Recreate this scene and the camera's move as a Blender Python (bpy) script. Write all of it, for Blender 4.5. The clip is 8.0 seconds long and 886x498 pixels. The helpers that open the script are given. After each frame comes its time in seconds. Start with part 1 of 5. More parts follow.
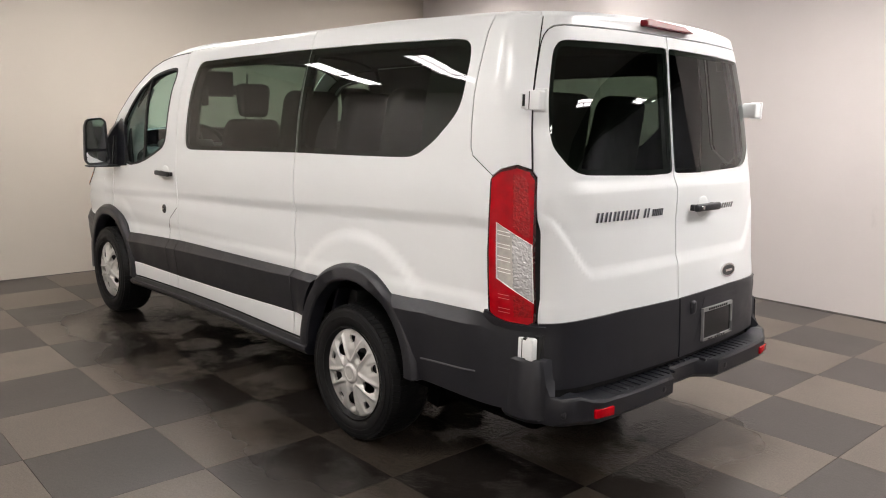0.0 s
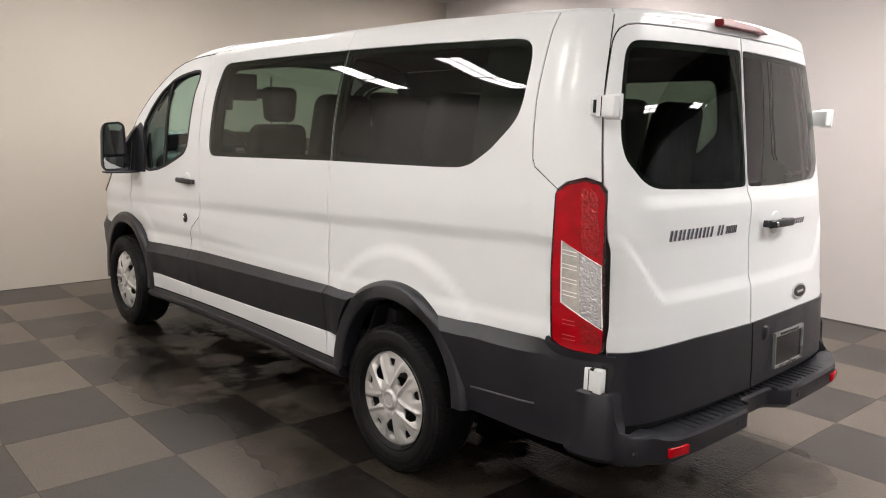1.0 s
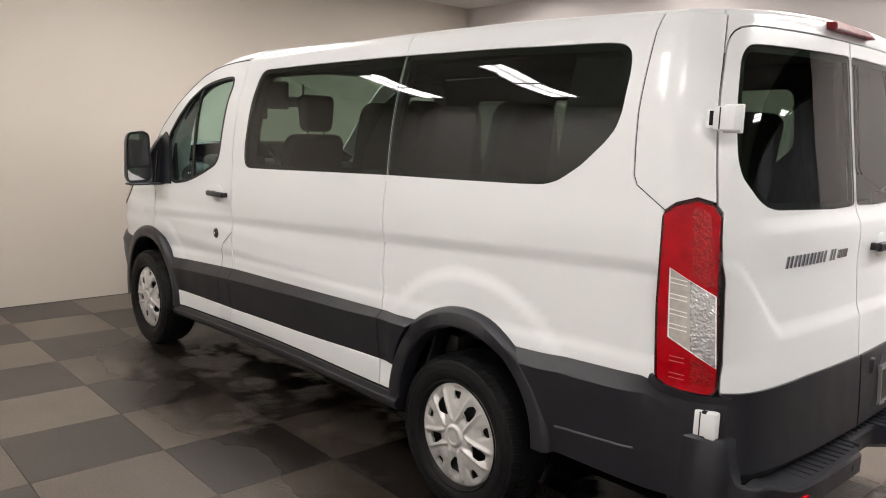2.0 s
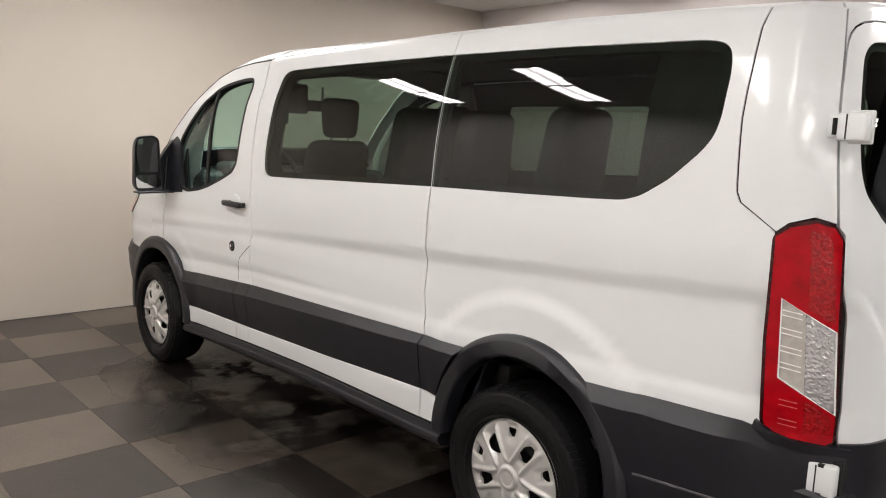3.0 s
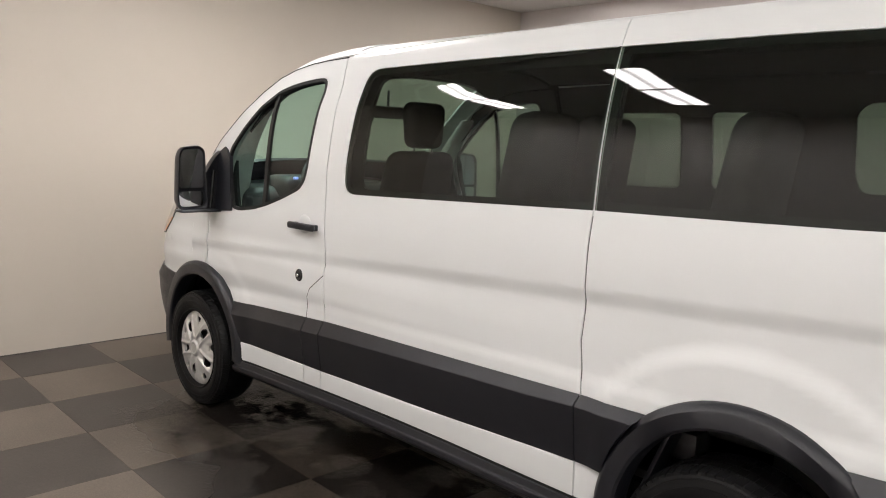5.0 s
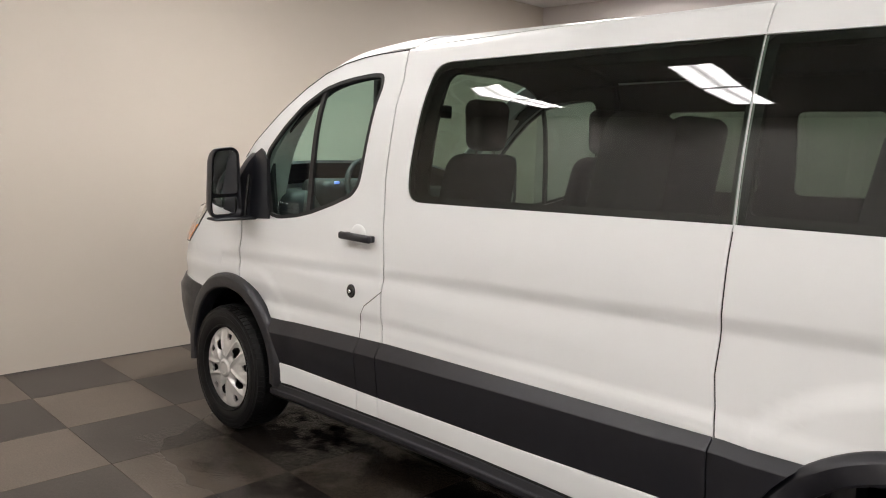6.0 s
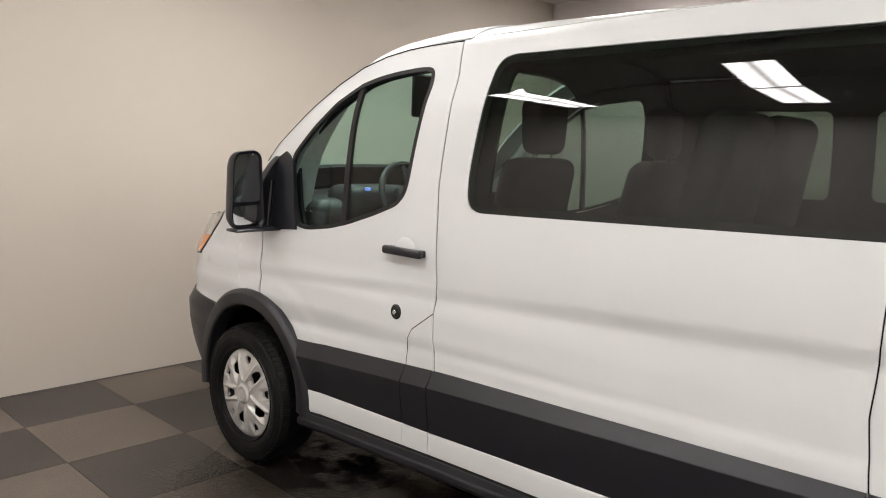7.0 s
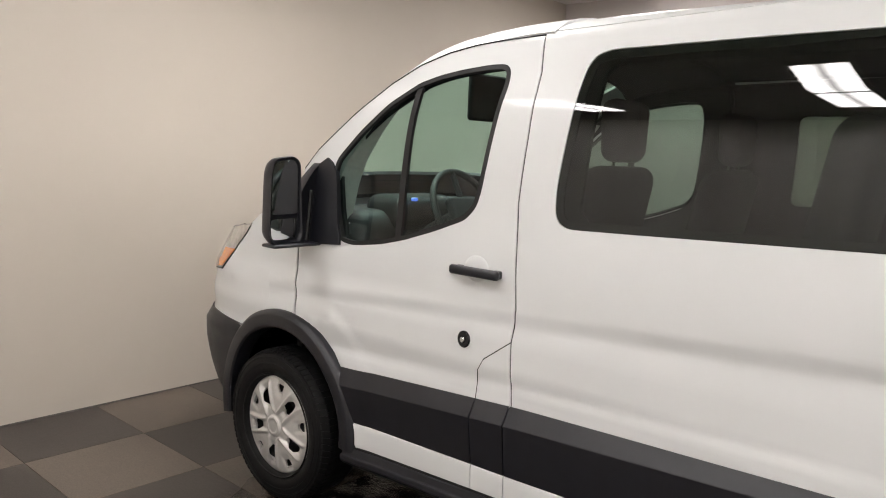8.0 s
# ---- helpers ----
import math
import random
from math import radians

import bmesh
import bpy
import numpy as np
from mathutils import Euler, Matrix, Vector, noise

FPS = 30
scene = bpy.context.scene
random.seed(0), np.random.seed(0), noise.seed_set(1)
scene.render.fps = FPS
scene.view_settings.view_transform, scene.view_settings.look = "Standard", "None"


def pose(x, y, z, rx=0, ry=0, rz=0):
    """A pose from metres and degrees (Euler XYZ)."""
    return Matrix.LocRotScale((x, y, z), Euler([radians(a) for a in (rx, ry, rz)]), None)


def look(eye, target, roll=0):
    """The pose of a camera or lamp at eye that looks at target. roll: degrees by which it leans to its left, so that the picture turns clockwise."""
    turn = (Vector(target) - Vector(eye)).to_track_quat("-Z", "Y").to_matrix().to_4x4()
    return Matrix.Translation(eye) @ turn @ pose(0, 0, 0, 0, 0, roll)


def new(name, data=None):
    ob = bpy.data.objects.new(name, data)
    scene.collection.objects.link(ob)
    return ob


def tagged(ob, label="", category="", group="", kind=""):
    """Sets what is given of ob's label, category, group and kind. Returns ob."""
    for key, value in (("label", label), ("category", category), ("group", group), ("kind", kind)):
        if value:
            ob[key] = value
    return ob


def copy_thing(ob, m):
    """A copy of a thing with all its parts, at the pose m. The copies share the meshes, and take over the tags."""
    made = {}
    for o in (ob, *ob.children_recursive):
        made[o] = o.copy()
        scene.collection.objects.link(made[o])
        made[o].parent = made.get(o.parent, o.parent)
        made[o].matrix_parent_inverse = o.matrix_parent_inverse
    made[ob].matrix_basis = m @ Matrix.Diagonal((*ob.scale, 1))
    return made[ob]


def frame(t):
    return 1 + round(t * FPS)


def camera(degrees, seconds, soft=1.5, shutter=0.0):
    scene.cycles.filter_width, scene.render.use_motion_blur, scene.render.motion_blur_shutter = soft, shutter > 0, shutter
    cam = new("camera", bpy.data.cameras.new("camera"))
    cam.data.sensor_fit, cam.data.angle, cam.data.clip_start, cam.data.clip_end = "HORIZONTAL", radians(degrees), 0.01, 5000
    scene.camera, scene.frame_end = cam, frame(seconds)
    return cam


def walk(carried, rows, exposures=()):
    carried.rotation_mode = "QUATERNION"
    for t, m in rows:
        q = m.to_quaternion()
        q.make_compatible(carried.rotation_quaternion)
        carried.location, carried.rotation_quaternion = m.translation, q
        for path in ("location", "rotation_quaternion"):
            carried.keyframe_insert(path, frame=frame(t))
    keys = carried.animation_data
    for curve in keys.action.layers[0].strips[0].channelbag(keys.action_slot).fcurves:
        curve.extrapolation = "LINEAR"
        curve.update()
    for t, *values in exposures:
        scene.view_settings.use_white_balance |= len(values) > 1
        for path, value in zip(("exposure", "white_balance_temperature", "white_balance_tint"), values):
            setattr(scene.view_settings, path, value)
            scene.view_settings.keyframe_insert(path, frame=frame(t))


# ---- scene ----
cam = camera(59.7, 8.0, soft=1.05)
PATH = [
    (0, (-3.009, 3.17, 1.62), (-1.567, 1.825, 1.283), 1.3),
    (0.5, (-2.849, 3.132, 1.616), (-1.4, 1.794, 1.284), 1.5),
    (1, (-2.673, 3.112, 1.624), (-1.217, 1.78, 1.298), 1.6),
    (1.5, (-2.456, 3.129, 1.625), (-0.998, 1.798, 1.308), 1.7),
    (1.7, (-2.369, 3.148, 1.632), (-0.912, 1.814, 1.319), 1.7),
    (3, (-1.842, 3.084, 1.626), (-0.397, 1.732, 1.336), 2.2),
    (3.5, (-1.619, 3.093, 1.619), (-0.18, 1.732, 1.338), 2.2),
    (4, (-1.403, 3.095, 1.625), (0.033, 1.73, 1.352), 2.1),
    (4.5, (-1.193, 3.072, 1.617), (0.235, 1.697, 1.347), 2.1),
    (6, (-0.435, 3.077, 1.613), (0.959, 1.669, 1.344), 2.2),
    (6.5, (-0.186, 3.052, 1.601), (1.186, 1.622, 1.332), 2.2),
    (7, (0.055, 3.031, 1.606), (1.408, 1.582, 1.343), 2.2),
    (7.5, (0.3, 3.032, 1.602), (1.627, 1.558, 1.345), 2.2),
    (8, (0.555, 3.021, 1.603), (1.858, 1.525, 1.352), 2.4),
]
walk(cam, [(t, look(eye, target, roll)) for t, eye, target, roll in PATH])

# ---------------------------------------------------------------- light
world = bpy.data.worlds.new("room_world")
scene.world = world
world.use_nodes = True
world.node_tree.nodes["Background"].inputs[0].default_value = (0.02, 0.02, 0.022, 1)
world.node_tree.nodes["Background"].inputs[1].default_value = 0.3
LAMP = 34.5
scene.view_settings.exposure = 0.0

# ---------------------------------------------------------------- materials


def material(name):
    m = bpy.data.materials.new(name)
    m.use_nodes = True
    n = m.node_tree.nodes
    return m, n, m.node_tree.links, n["Principled BSDF"]


def grain(n, l, scale, detail=4.0, rough=0.6, space="Object", stretch=None):
    c = n.new("ShaderNodeTexCoord")
    t = n.new("ShaderNodeTexNoise")
    t.inputs["Scale"].default_value, t.inputs["Detail"].default_value, t.inputs["Roughness"].default_value = scale, detail, rough
    if stretch:
        mp = n.new("ShaderNodeMapping")
        mp.inputs["Scale"].default_value = stretch
        l.new(c.outputs[space], mp.inputs[0])
        l.new(mp.outputs[0], t.inputs["Vector"])
    else:
        l.new(c.outputs[space], t.inputs["Vector"])
    return t.outputs["Fac"]


def ramp(n, l, fac, stops):
    r = n.new("ShaderNodeValToRGB")
    e = r.color_ramp.elements
    while len(e) < len(stops):
        e.new(0.5)
    for k, (p, c) in zip(e, stops):
        k.position, k.color = p, (*c, 1) if len(c) == 3 else c
    l.new(fac, r.inputs[0])
    return r.outputs[0]


def grey(v):
    return (v, v, v)


def mixed(n, l, fac, a, b, mode="MIX"):
    m = n.new("ShaderNodeMix")
    m.data_type, m.blend_type = "RGBA", mode
    if isinstance(fac, float):
        m.inputs[0].default_value = fac
    else:
        l.new(fac, m.inputs[0])
    for k, v in ((6, a), (7, b)):
        if isinstance(v, tuple):
            m.inputs[k].default_value = (*v, 1)
        else:
            l.new(v, m.inputs[k])
    return m.outputs[2]


def bump(n, l, b, height, strength, distance):
    u = n.new("ShaderNodeBump")
    u.inputs["Strength"].default_value, u.inputs["Distance"].default_value = strength, distance
    l.new(height, u.inputs["Height"])
    l.new(u.outputs[0], b.inputs["Normal"])


def plain(name, colour, rough, metal=0.0, spread=0.12, scale=30.0, relief=0.0, coat=0.0, spec=0.5, fine=300.0, even=False, coat_rough=0.04):
    """A surface with mottled colour, uneven gloss and fine relief."""
    m, n, l, b = material(name)
    f = grain(n, l, scale)
    lo, hi = (tuple(c * (1 - spread) for c in colour), tuple(min(1, c * (1 + spread)) for c in colour))
    l.new(ramp(n, l, f, [(0.3, lo), (0.7, hi)]), b.inputs["Base Color"])
    g = grain(n, l, scale * 0.35)
    if even:
        b.inputs["Roughness"].default_value = rough
    else:
        l.new(ramp(n, l, g, [(0.3, grey(max(0.02, rough * 0.85))), (0.7, grey(min(1, rough * 1.15)))]), b.inputs["Roughness"])
    b.inputs["Metallic"].default_value = metal
    b.inputs["Coat Weight"].default_value = coat
    b.inputs["Coat Roughness"].default_value = coat_rough
    b.inputs["Specular IOR Level"].default_value = spec
    if relief:
        bump(n, l, b, grain(n, l, fine, 2.0), relief, 0.002)
    return m


def pane_glass(name, tint, gloss_rough=0.01):
    """A thin pane: tinted see-through with a mirror-like surface."""
    m, n, l, b = material(name)
    out = n["Material Output"]
    n.remove(b)
    tr, gl, mx, lw, pw, ma = (n.new("ShaderNode" + k) for k in ("BsdfTransparent", "BsdfGlossy", "MixShader", "LayerWeight", "Math", "Math"))
    tr.inputs[0].default_value = (*tint, 1)
    gl.inputs["Roughness"].default_value = gloss_rough
    lw.inputs[0].default_value = 0.5
    pw.operation, ma.operation = "POWER", "MULTIPLY_ADD"
    pw.inputs[1].default_value, ma.inputs[1].default_value, ma.inputs[2].default_value = 4.8, 0.86, 0.058
    l.new(lw.outputs["Facing"], pw.inputs[0])
    l.new(pw.outputs[0], ma.inputs[0])
    l.new(ma.outputs[0], mx.inputs[0])
    l.new(tr.outputs[0], mx.inputs[1])
    l.new(gl.outputs[0], mx.inputs[2])
    l.new(mx.outputs[0], out.inputs[0])
    return m


def emitter(name, colour, strength):
    m, n, l, b = material(name)
    b.inputs["Base Color"].default_value = (0.8, 0.8, 0.8, 1)
    b.inputs["Emission Color"].default_value = (*colour, 1)
    b.inputs["Emission Strength"].default_value = strength
    return m


def tube_glow(name, colour, strength):
    """A diffuser behind which two tubes show as brighter bands."""
    m, n, l, b = material(name)
    c, sp = n.new("ShaderNodeTexCoord"), n.new("ShaderNodeSeparateXYZ")
    l.new(c.outputs["Generated"], sp.inputs[0])
    band = ramp(n, l, sp.outputs[0], [(0.0, grey(0.35)), (0.2, grey(1.45)), (0.5, grey(0.22)), (0.8, grey(1.45)), (1.0, grey(0.35))])
    mu = n.new("ShaderNodeMath")
    mu.operation = "MULTIPLY"
    mu.inputs[1].default_value = strength
    l.new(band, mu.inputs[0])
    b.inputs["Emission Color"].default_value = (*colour, 1)
    l.new(mu.outputs[0], b.inputs["Emission Strength"])
    return m


def wall_paint(name, colour):
    m, n, l, b = material(name)
    big = grain(n, l, 0.7, 5.0, 0.6, "Object")
    small = grain(n, l, 14.0, 4.0, 0.6, "Object")
    c = mixed(n, l, ramp(n, l, big, [(0.35, grey(0.0)), (0.75, grey(1.0))]), colour, tuple(v * 0.94 for v in colour))
    scuff = grain(n, l, 5.0, 6.0, 0.7, "Object", (1, 1, 0.35))
    c = mixed(n, l, ramp(n, l, scuff, [(0.68, grey(0.0)), (0.74, grey(0.25))]), c, tuple(v * 0.7 for v in colour))
    l.new(c, b.inputs["Base Color"])
    b.inputs["Roughness"].default_value = 0.6
    bump(n, l, b, small, 0.12, 0.004)
    return m


def tile_rubber(name, colour):
    """Floor tile: matt rubber with grit, dried streaks and wet patches near where the van dripped, darkened further for
    its shade.
    """
    m, n, l, b = material(name)
    geo = n.new("ShaderNodeNewGeometry")
    info = n.new("ShaderNodeObjectInfo")

    def noise_at(scale, detail=4.0, rough=0.6, stretch=None):
        t = n.new("ShaderNodeTexNoise")
        t.inputs["Scale"].default_value, t.inputs["Detail"].default_value, t.inputs["Roughness"].default_value = scale, detail, rough
        if stretch:
            mp = n.new("ShaderNodeMapping")
            mp.inputs["Scale"].default_value = stretch
            l.new(geo.outputs["Position"], mp.inputs[0])
            l.new(mp.outputs[0], t.inputs["Vector"])
        else:
            l.new(geo.outputs["Position"], t.inputs["Vector"])
        return t.outputs["Fac"]

    grit, cloud, wetn, drops = noise_at(180.0, 3.0), noise_at(2.6, 6.0, 0.65), noise_at(1.15, 3.0, 0.55), noise_at(42.0, 4.0, 0.6, (1, 1.9, 1))
    dust = noise_at(9.0, 6.0, 0.75)
    lo, hi = tuple(v * 0.78 for v in colour), tuple(v * 1.2 for v in colour)
    c = mixed(n, l, ramp(n, l, cloud, [(0.3, grey(0)), (0.7, grey(1))]), lo, hi)
    c = mixed(n, l, ramp(n, l, dust, [(0.55, grey(0)), (0.8, grey(0.35))]), c, (0.11, 0.10, 0.088))
    tone = n.new("ShaderNodeMapRange")
    tone.inputs["To Min"].default_value, tone.inputs["To Max"].default_value = 0.86, 1.14
    l.new(info.outputs["Random"], tone.inputs[0])
    sc = n.new("ShaderNodeVectorMath")
    sc.operation = "SCALE"
    l.new(c, sc.inputs[0])
    l.new(tone.outputs[0], sc.inputs["Scale"])
    fine = noise_at(55.0, 4.0, 0.7)
    speck = noise_at(130.0, 3.0, 0.7)
    c = mixed(n, l, ramp(n, l, fine, [(0.35, grey(0)), (0.65, grey(0.5))]), sc.outputs[0], tuple(v * 0.55 for v in colour))
    c = mixed(n, l, ramp(n, l, speck, [(0.42, grey(0)), (0.62, grey(0.55))]), c, tuple(v * 1.6 for v in colour))

    def calc(op, a, b=0.0, c=0.0):
        k = n.new("ShaderNodeMath")
        k.operation = op
        for i, v in enumerate((a, b, c)):
            if isinstance(v, float):
                k.inputs[i].default_value = v
            else:
                l.new(v, k.inputs[i])
        return k.outputs[0]

    # water dripped from the washed van lies in an uneven pool round its footprint; its dark colour also paints the
    # shade under the van
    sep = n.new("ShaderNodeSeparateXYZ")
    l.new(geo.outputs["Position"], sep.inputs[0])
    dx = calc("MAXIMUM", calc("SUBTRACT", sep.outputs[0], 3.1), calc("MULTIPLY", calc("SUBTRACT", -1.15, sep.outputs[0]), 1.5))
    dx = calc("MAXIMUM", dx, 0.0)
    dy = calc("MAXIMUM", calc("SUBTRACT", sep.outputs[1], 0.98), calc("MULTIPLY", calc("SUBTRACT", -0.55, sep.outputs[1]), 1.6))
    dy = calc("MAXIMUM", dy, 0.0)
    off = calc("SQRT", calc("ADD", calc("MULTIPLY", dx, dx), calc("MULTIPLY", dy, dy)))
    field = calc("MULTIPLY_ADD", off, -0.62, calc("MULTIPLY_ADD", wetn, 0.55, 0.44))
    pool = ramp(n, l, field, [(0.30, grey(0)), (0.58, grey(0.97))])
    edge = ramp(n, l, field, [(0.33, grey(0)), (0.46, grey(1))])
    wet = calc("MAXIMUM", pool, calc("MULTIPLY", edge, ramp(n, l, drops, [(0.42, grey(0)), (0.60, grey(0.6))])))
    wet_shaded = n.new("ShaderNodeVectorMath")
    wet_shaded.operation = "SCALE"
    wet_shaded.inputs["Scale"].default_value = 0.36
    l.new(c, wet_shaded.inputs[0])
    c = mixed(n, l, wet, c, wet_shaded.outputs[0])
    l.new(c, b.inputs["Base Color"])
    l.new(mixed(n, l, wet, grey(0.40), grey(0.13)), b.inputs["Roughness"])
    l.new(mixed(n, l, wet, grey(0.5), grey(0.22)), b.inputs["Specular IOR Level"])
    ripple = calc("MULTIPLY", calc("SUBTRACT", drops, 0.5), wet)
    emboss = calc("MULTIPLY_ADD", ripple, 1.2, calc("MULTIPLY_ADD", calc("SUBTRACT", grit, 0.5), 0.5, calc("SUBTRACT", noise_at(36.0, 2.0, 0.5, (1, 1.5, 1)), 0.5)))
    blotch = calc("MULTIPLY", ramp(n, l, noise_at(2.1, 3.0, 0.6), [(0.47, grey(0)), (0.58, grey(1))]), edge)
    bump(n, l, b, calc("MULTIPLY", emboss, calc("MULTIPLY_ADD", blotch, 1.55, 0.20)), 0.75, 0.0028)
    return m


PAINT = plain("white_van_paint", (0.775, 0.79, 0.792), 0.36, spread=0.012, scale=0.8, coat=0.4, even=True, coat_rough=0.075)
TRIM = plain("black_grained_plastic", (0.0098, 0.0104, 0.0145), 0.36, spread=0.15, spec=0.55, scale=25.0, relief=0.25, fine=900.0)
GLOSS_BLACK = plain("gloss_black_plastic", (0.012, 0.012, 0.013), 0.2, spread=0.1)
RUBBER = plain("tyre_rubber", (0.006, 0.006, 0.0065), 0.5, spread=0.3, scale=40.0, relief=0.3, spec=0.25)
SEAL = plain("black_rubber_seal", (0.01, 0.01, 0.01), 0.6)
GAP = plain("dark_gap", (0.01, 0.01, 0.01), 0.9)
SILVER = plain("silver_painted_plastic", (0.62, 0.61, 0.59), 0.34, metal=0.4, spread=0.05, scale=60.0, coat=0.3)
CHROME = plain("chrome", (0.7, 0.7, 0.7), 0.12, metal=1.0, spread=0.05)
STEEL = plain("dark_steel", (0.05, 0.05, 0.052), 0.5, metal=0.6, spread=0.3, scale=20.0)
# black coating, with the shade of the wheel wells put into its colour
CHASSIS = plain("shaded_underbody_coating", (0.002, 0.002, 0.002), 0.9, spread=0.3, scale=15.0, relief=0.3, spec=0.02)
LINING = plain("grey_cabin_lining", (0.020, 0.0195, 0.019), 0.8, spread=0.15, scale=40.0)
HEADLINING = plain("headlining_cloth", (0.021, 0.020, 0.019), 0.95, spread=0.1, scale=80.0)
CLOTH = plain("charcoal_seat_cloth", (0.037, 0.035, 0.0335), 0.9, spread=0.25, scale=40.0)
PILLAR_TRIM = plain("pale_grey_cabin_trim", (0.58, 0.57, 0.54), 0.7, spread=0.08)
DASH = plain("dark_dashboard_plastic", (0.016, 0.016, 0.018), 0.55, spread=0.15, relief=0.3)
TINT = pane_glass("privacy_glass", (0.285, 0.345, 0.290))
CLEAR = pane_glass("green_tinted_glass", (0.70, 0.87, 0.82))
MIRROR = plain("mirror_silver", (0.75, 0.77, 0.78), 0.02, metal=1.0, spread=0.01)
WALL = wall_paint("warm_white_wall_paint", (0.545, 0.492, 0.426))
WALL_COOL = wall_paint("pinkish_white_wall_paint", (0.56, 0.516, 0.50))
# lighter than the other walls, to throw more light on the van's side
WALL_BOUNCE = wall_paint("bounce_wall_paint", (0.78, 0.74, 0.70))
CEILING = wall_paint("ceiling_tile_white", (0.62, 0.61, 0.59))
# ceiling colour darkened to carry the shade between the aisle lamps
CEILING_SHADED = wall_paint("shaded_ceiling_white", (0.47, 0.455, 0.44))
GRIME = plain("grimy_floor_sealant", (0.10, 0.09, 0.08), 0.7, spread=0.5, scale=9.0)
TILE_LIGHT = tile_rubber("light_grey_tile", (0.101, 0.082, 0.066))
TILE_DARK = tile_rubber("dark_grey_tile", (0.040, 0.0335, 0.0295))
JOINT = plain("tile_joint", (0.02, 0.02, 0.02), 0.8)
TUBE = tube_glow("lamp_diffuser", (1.025, 0.98, 0.955), LAMP)
FIXTURE = plain("white_lamp_frame", (0.7, 0.7, 0.68), 0.4)
DRAPE = plain("grey_drape_cloth", (0.38, 0.38, 0.42), 0.9, spread=0.25, scale=6.0)
CURTAIN = plain("dark_curtain_cloth", (0.09, 0.09, 0.105), 0.85, spread=0.3, scale=4.0)
RED_LENS = plain("red_lamp_lens", (0.37, 0.0008, 0.006), 0.10, spread=0.22, scale=18.0, coat=0.0, spec=0.22)
RED_FACET = plain("red_faceted_reflector", (0.34, 0.002, 0.005), 0.2, metal=0.2, spread=0.4, scale=90.0)
DARK_RED = plain("dark_red_lens", (0.035, 0.001, 0.002), 0.2, spread=0.2, coat=0.3, spec=0.3)
CLEAR_LENS = plain("pale_lamp_lens", (0.50, 0.47, 0.43), 0.2, metal=0.2, spread=0.15, scale=40.0, coat=0.8)
FACET_LENS = plain("bright_lamp_reflector", (0.62, 0.62, 0.63), 0.2, metal=0.7, spread=0.12, scale=80.0)
PALE = plain("pale_plastic", (0.80, 0.79, 0.76), 0.3, spread=0.04)
BRAKE_RED = plain("deep_red_lens", (0.16, 0.003, 0.006), 0.38, spread=0.2, spec=0.3)
PINK_RIB = plain("lens_rib_red", (0.60, 0.12, 0.12), 0.15, coat=0.5)
BADGE = plain("dark_chrome", (0.30, 0.30, 0.31), 0.15, metal=1.0, spread=0.2, scale=60.0)
FRAME = plain("brushed_plate_frame", (0.34, 0.34, 0.34), 0.3, metal=0.5, spread=0.08)
# lighter grey that paints the highlight on the rear quarter crease
CREASE_GLINT = plain("painted_crease_glint", (0.12, 0.12, 0.125), 0.4, spread=0.2)
AMBER = plain("amber_lamp_lens", (0.75, 0.22, 0.03), 0.15, spread=0.2, coat=1.0)
BLUE = emitter("blue_glint_glow", (0.03, 0.12, 1.0), 0.8)

# ---------------------------------------------------------------- mesh helpers


def part(name, data, mat, parent, label=""):
    """Links a bmesh or mesh as ONE mesh object under a thing or part."""
    if isinstance(data, bmesh.types.BMesh):
        me = bpy.data.meshes.new(name)
        data.normal_update()
        data.to_mesh(me)
        data.free()
    else:
        me = data
    if not me.materials:
        me.materials.append(mat)
    ob = new(name, me)
    ob.parent = parent
    if label:
        tagged(ob, label)
    return ob


def box(lo, hi, bevel=0.0, seg=2, bm=None):
    """A box between two corners with rounded edges."""
    b = bmesh.new()
    bmesh.ops.create_cube(b, size=1)
    for v in b.verts:
        for k in range(3):
            v.co[k] = (lo[k] + hi[k]) / 2 + v.co[k] * (hi[k] - lo[k])
    if bevel:
        bmesh.ops.bevel(b, geom=list(b.edges), offset=bevel, segments=seg, affect="EDGES", profile=0.5)
    if bm is None:
        return b
    return joined(bm, b)


def joined(bm, other, m=None):
    me = bpy.data.meshes.new("tmp")
    if m is not None:
        bmesh.ops.transform(other, matrix=m, verts=list(other.verts))
    other.to_mesh(me)
    other.free()
    bm.from_mesh(me)
    bpy.data.meshes.remove(me)
    return bm


def smooth(bm, angle=40):
    for f in bm.faces:
        f.smooth = True
    bm.normal_update()
    for e in bm.edges:
        e.smooth = len(e.link_faces) == 2 and e.calc_face_angle(0) < radians(angle)
    return bm


def lathe(profile, n=48, axis="y"):
    """Turns (radius, offset) pairs round an axis."""
    bm = bmesh.new()
    rings = []
    for k in range(n):
        a = 2 * math.pi * k / n
        c, s = math.cos(a), math.sin(a)
        ring = []
        for r, h in profile:
            co = {"y": (r * c, h, r * s), "z": (r * c, r * s, h), "x": (h, r * c, r * s)}[axis]
            ring.append(bm.verts.new(co))
        rings.append(ring)
    for k in range(n):
        a, b = rings[k], rings[(k + 1) % n]
        for j in range(len(profile) - 1):
            bm.faces.new((a[j], a[j + 1], b[j + 1], b[j]))
    bmesh.ops.remove_doubles(bm, verts=list(bm.verts), dist=1e-5)
    bmesh.ops.recalc_face_normals(bm, faces=list(bm.faces))
    return bm


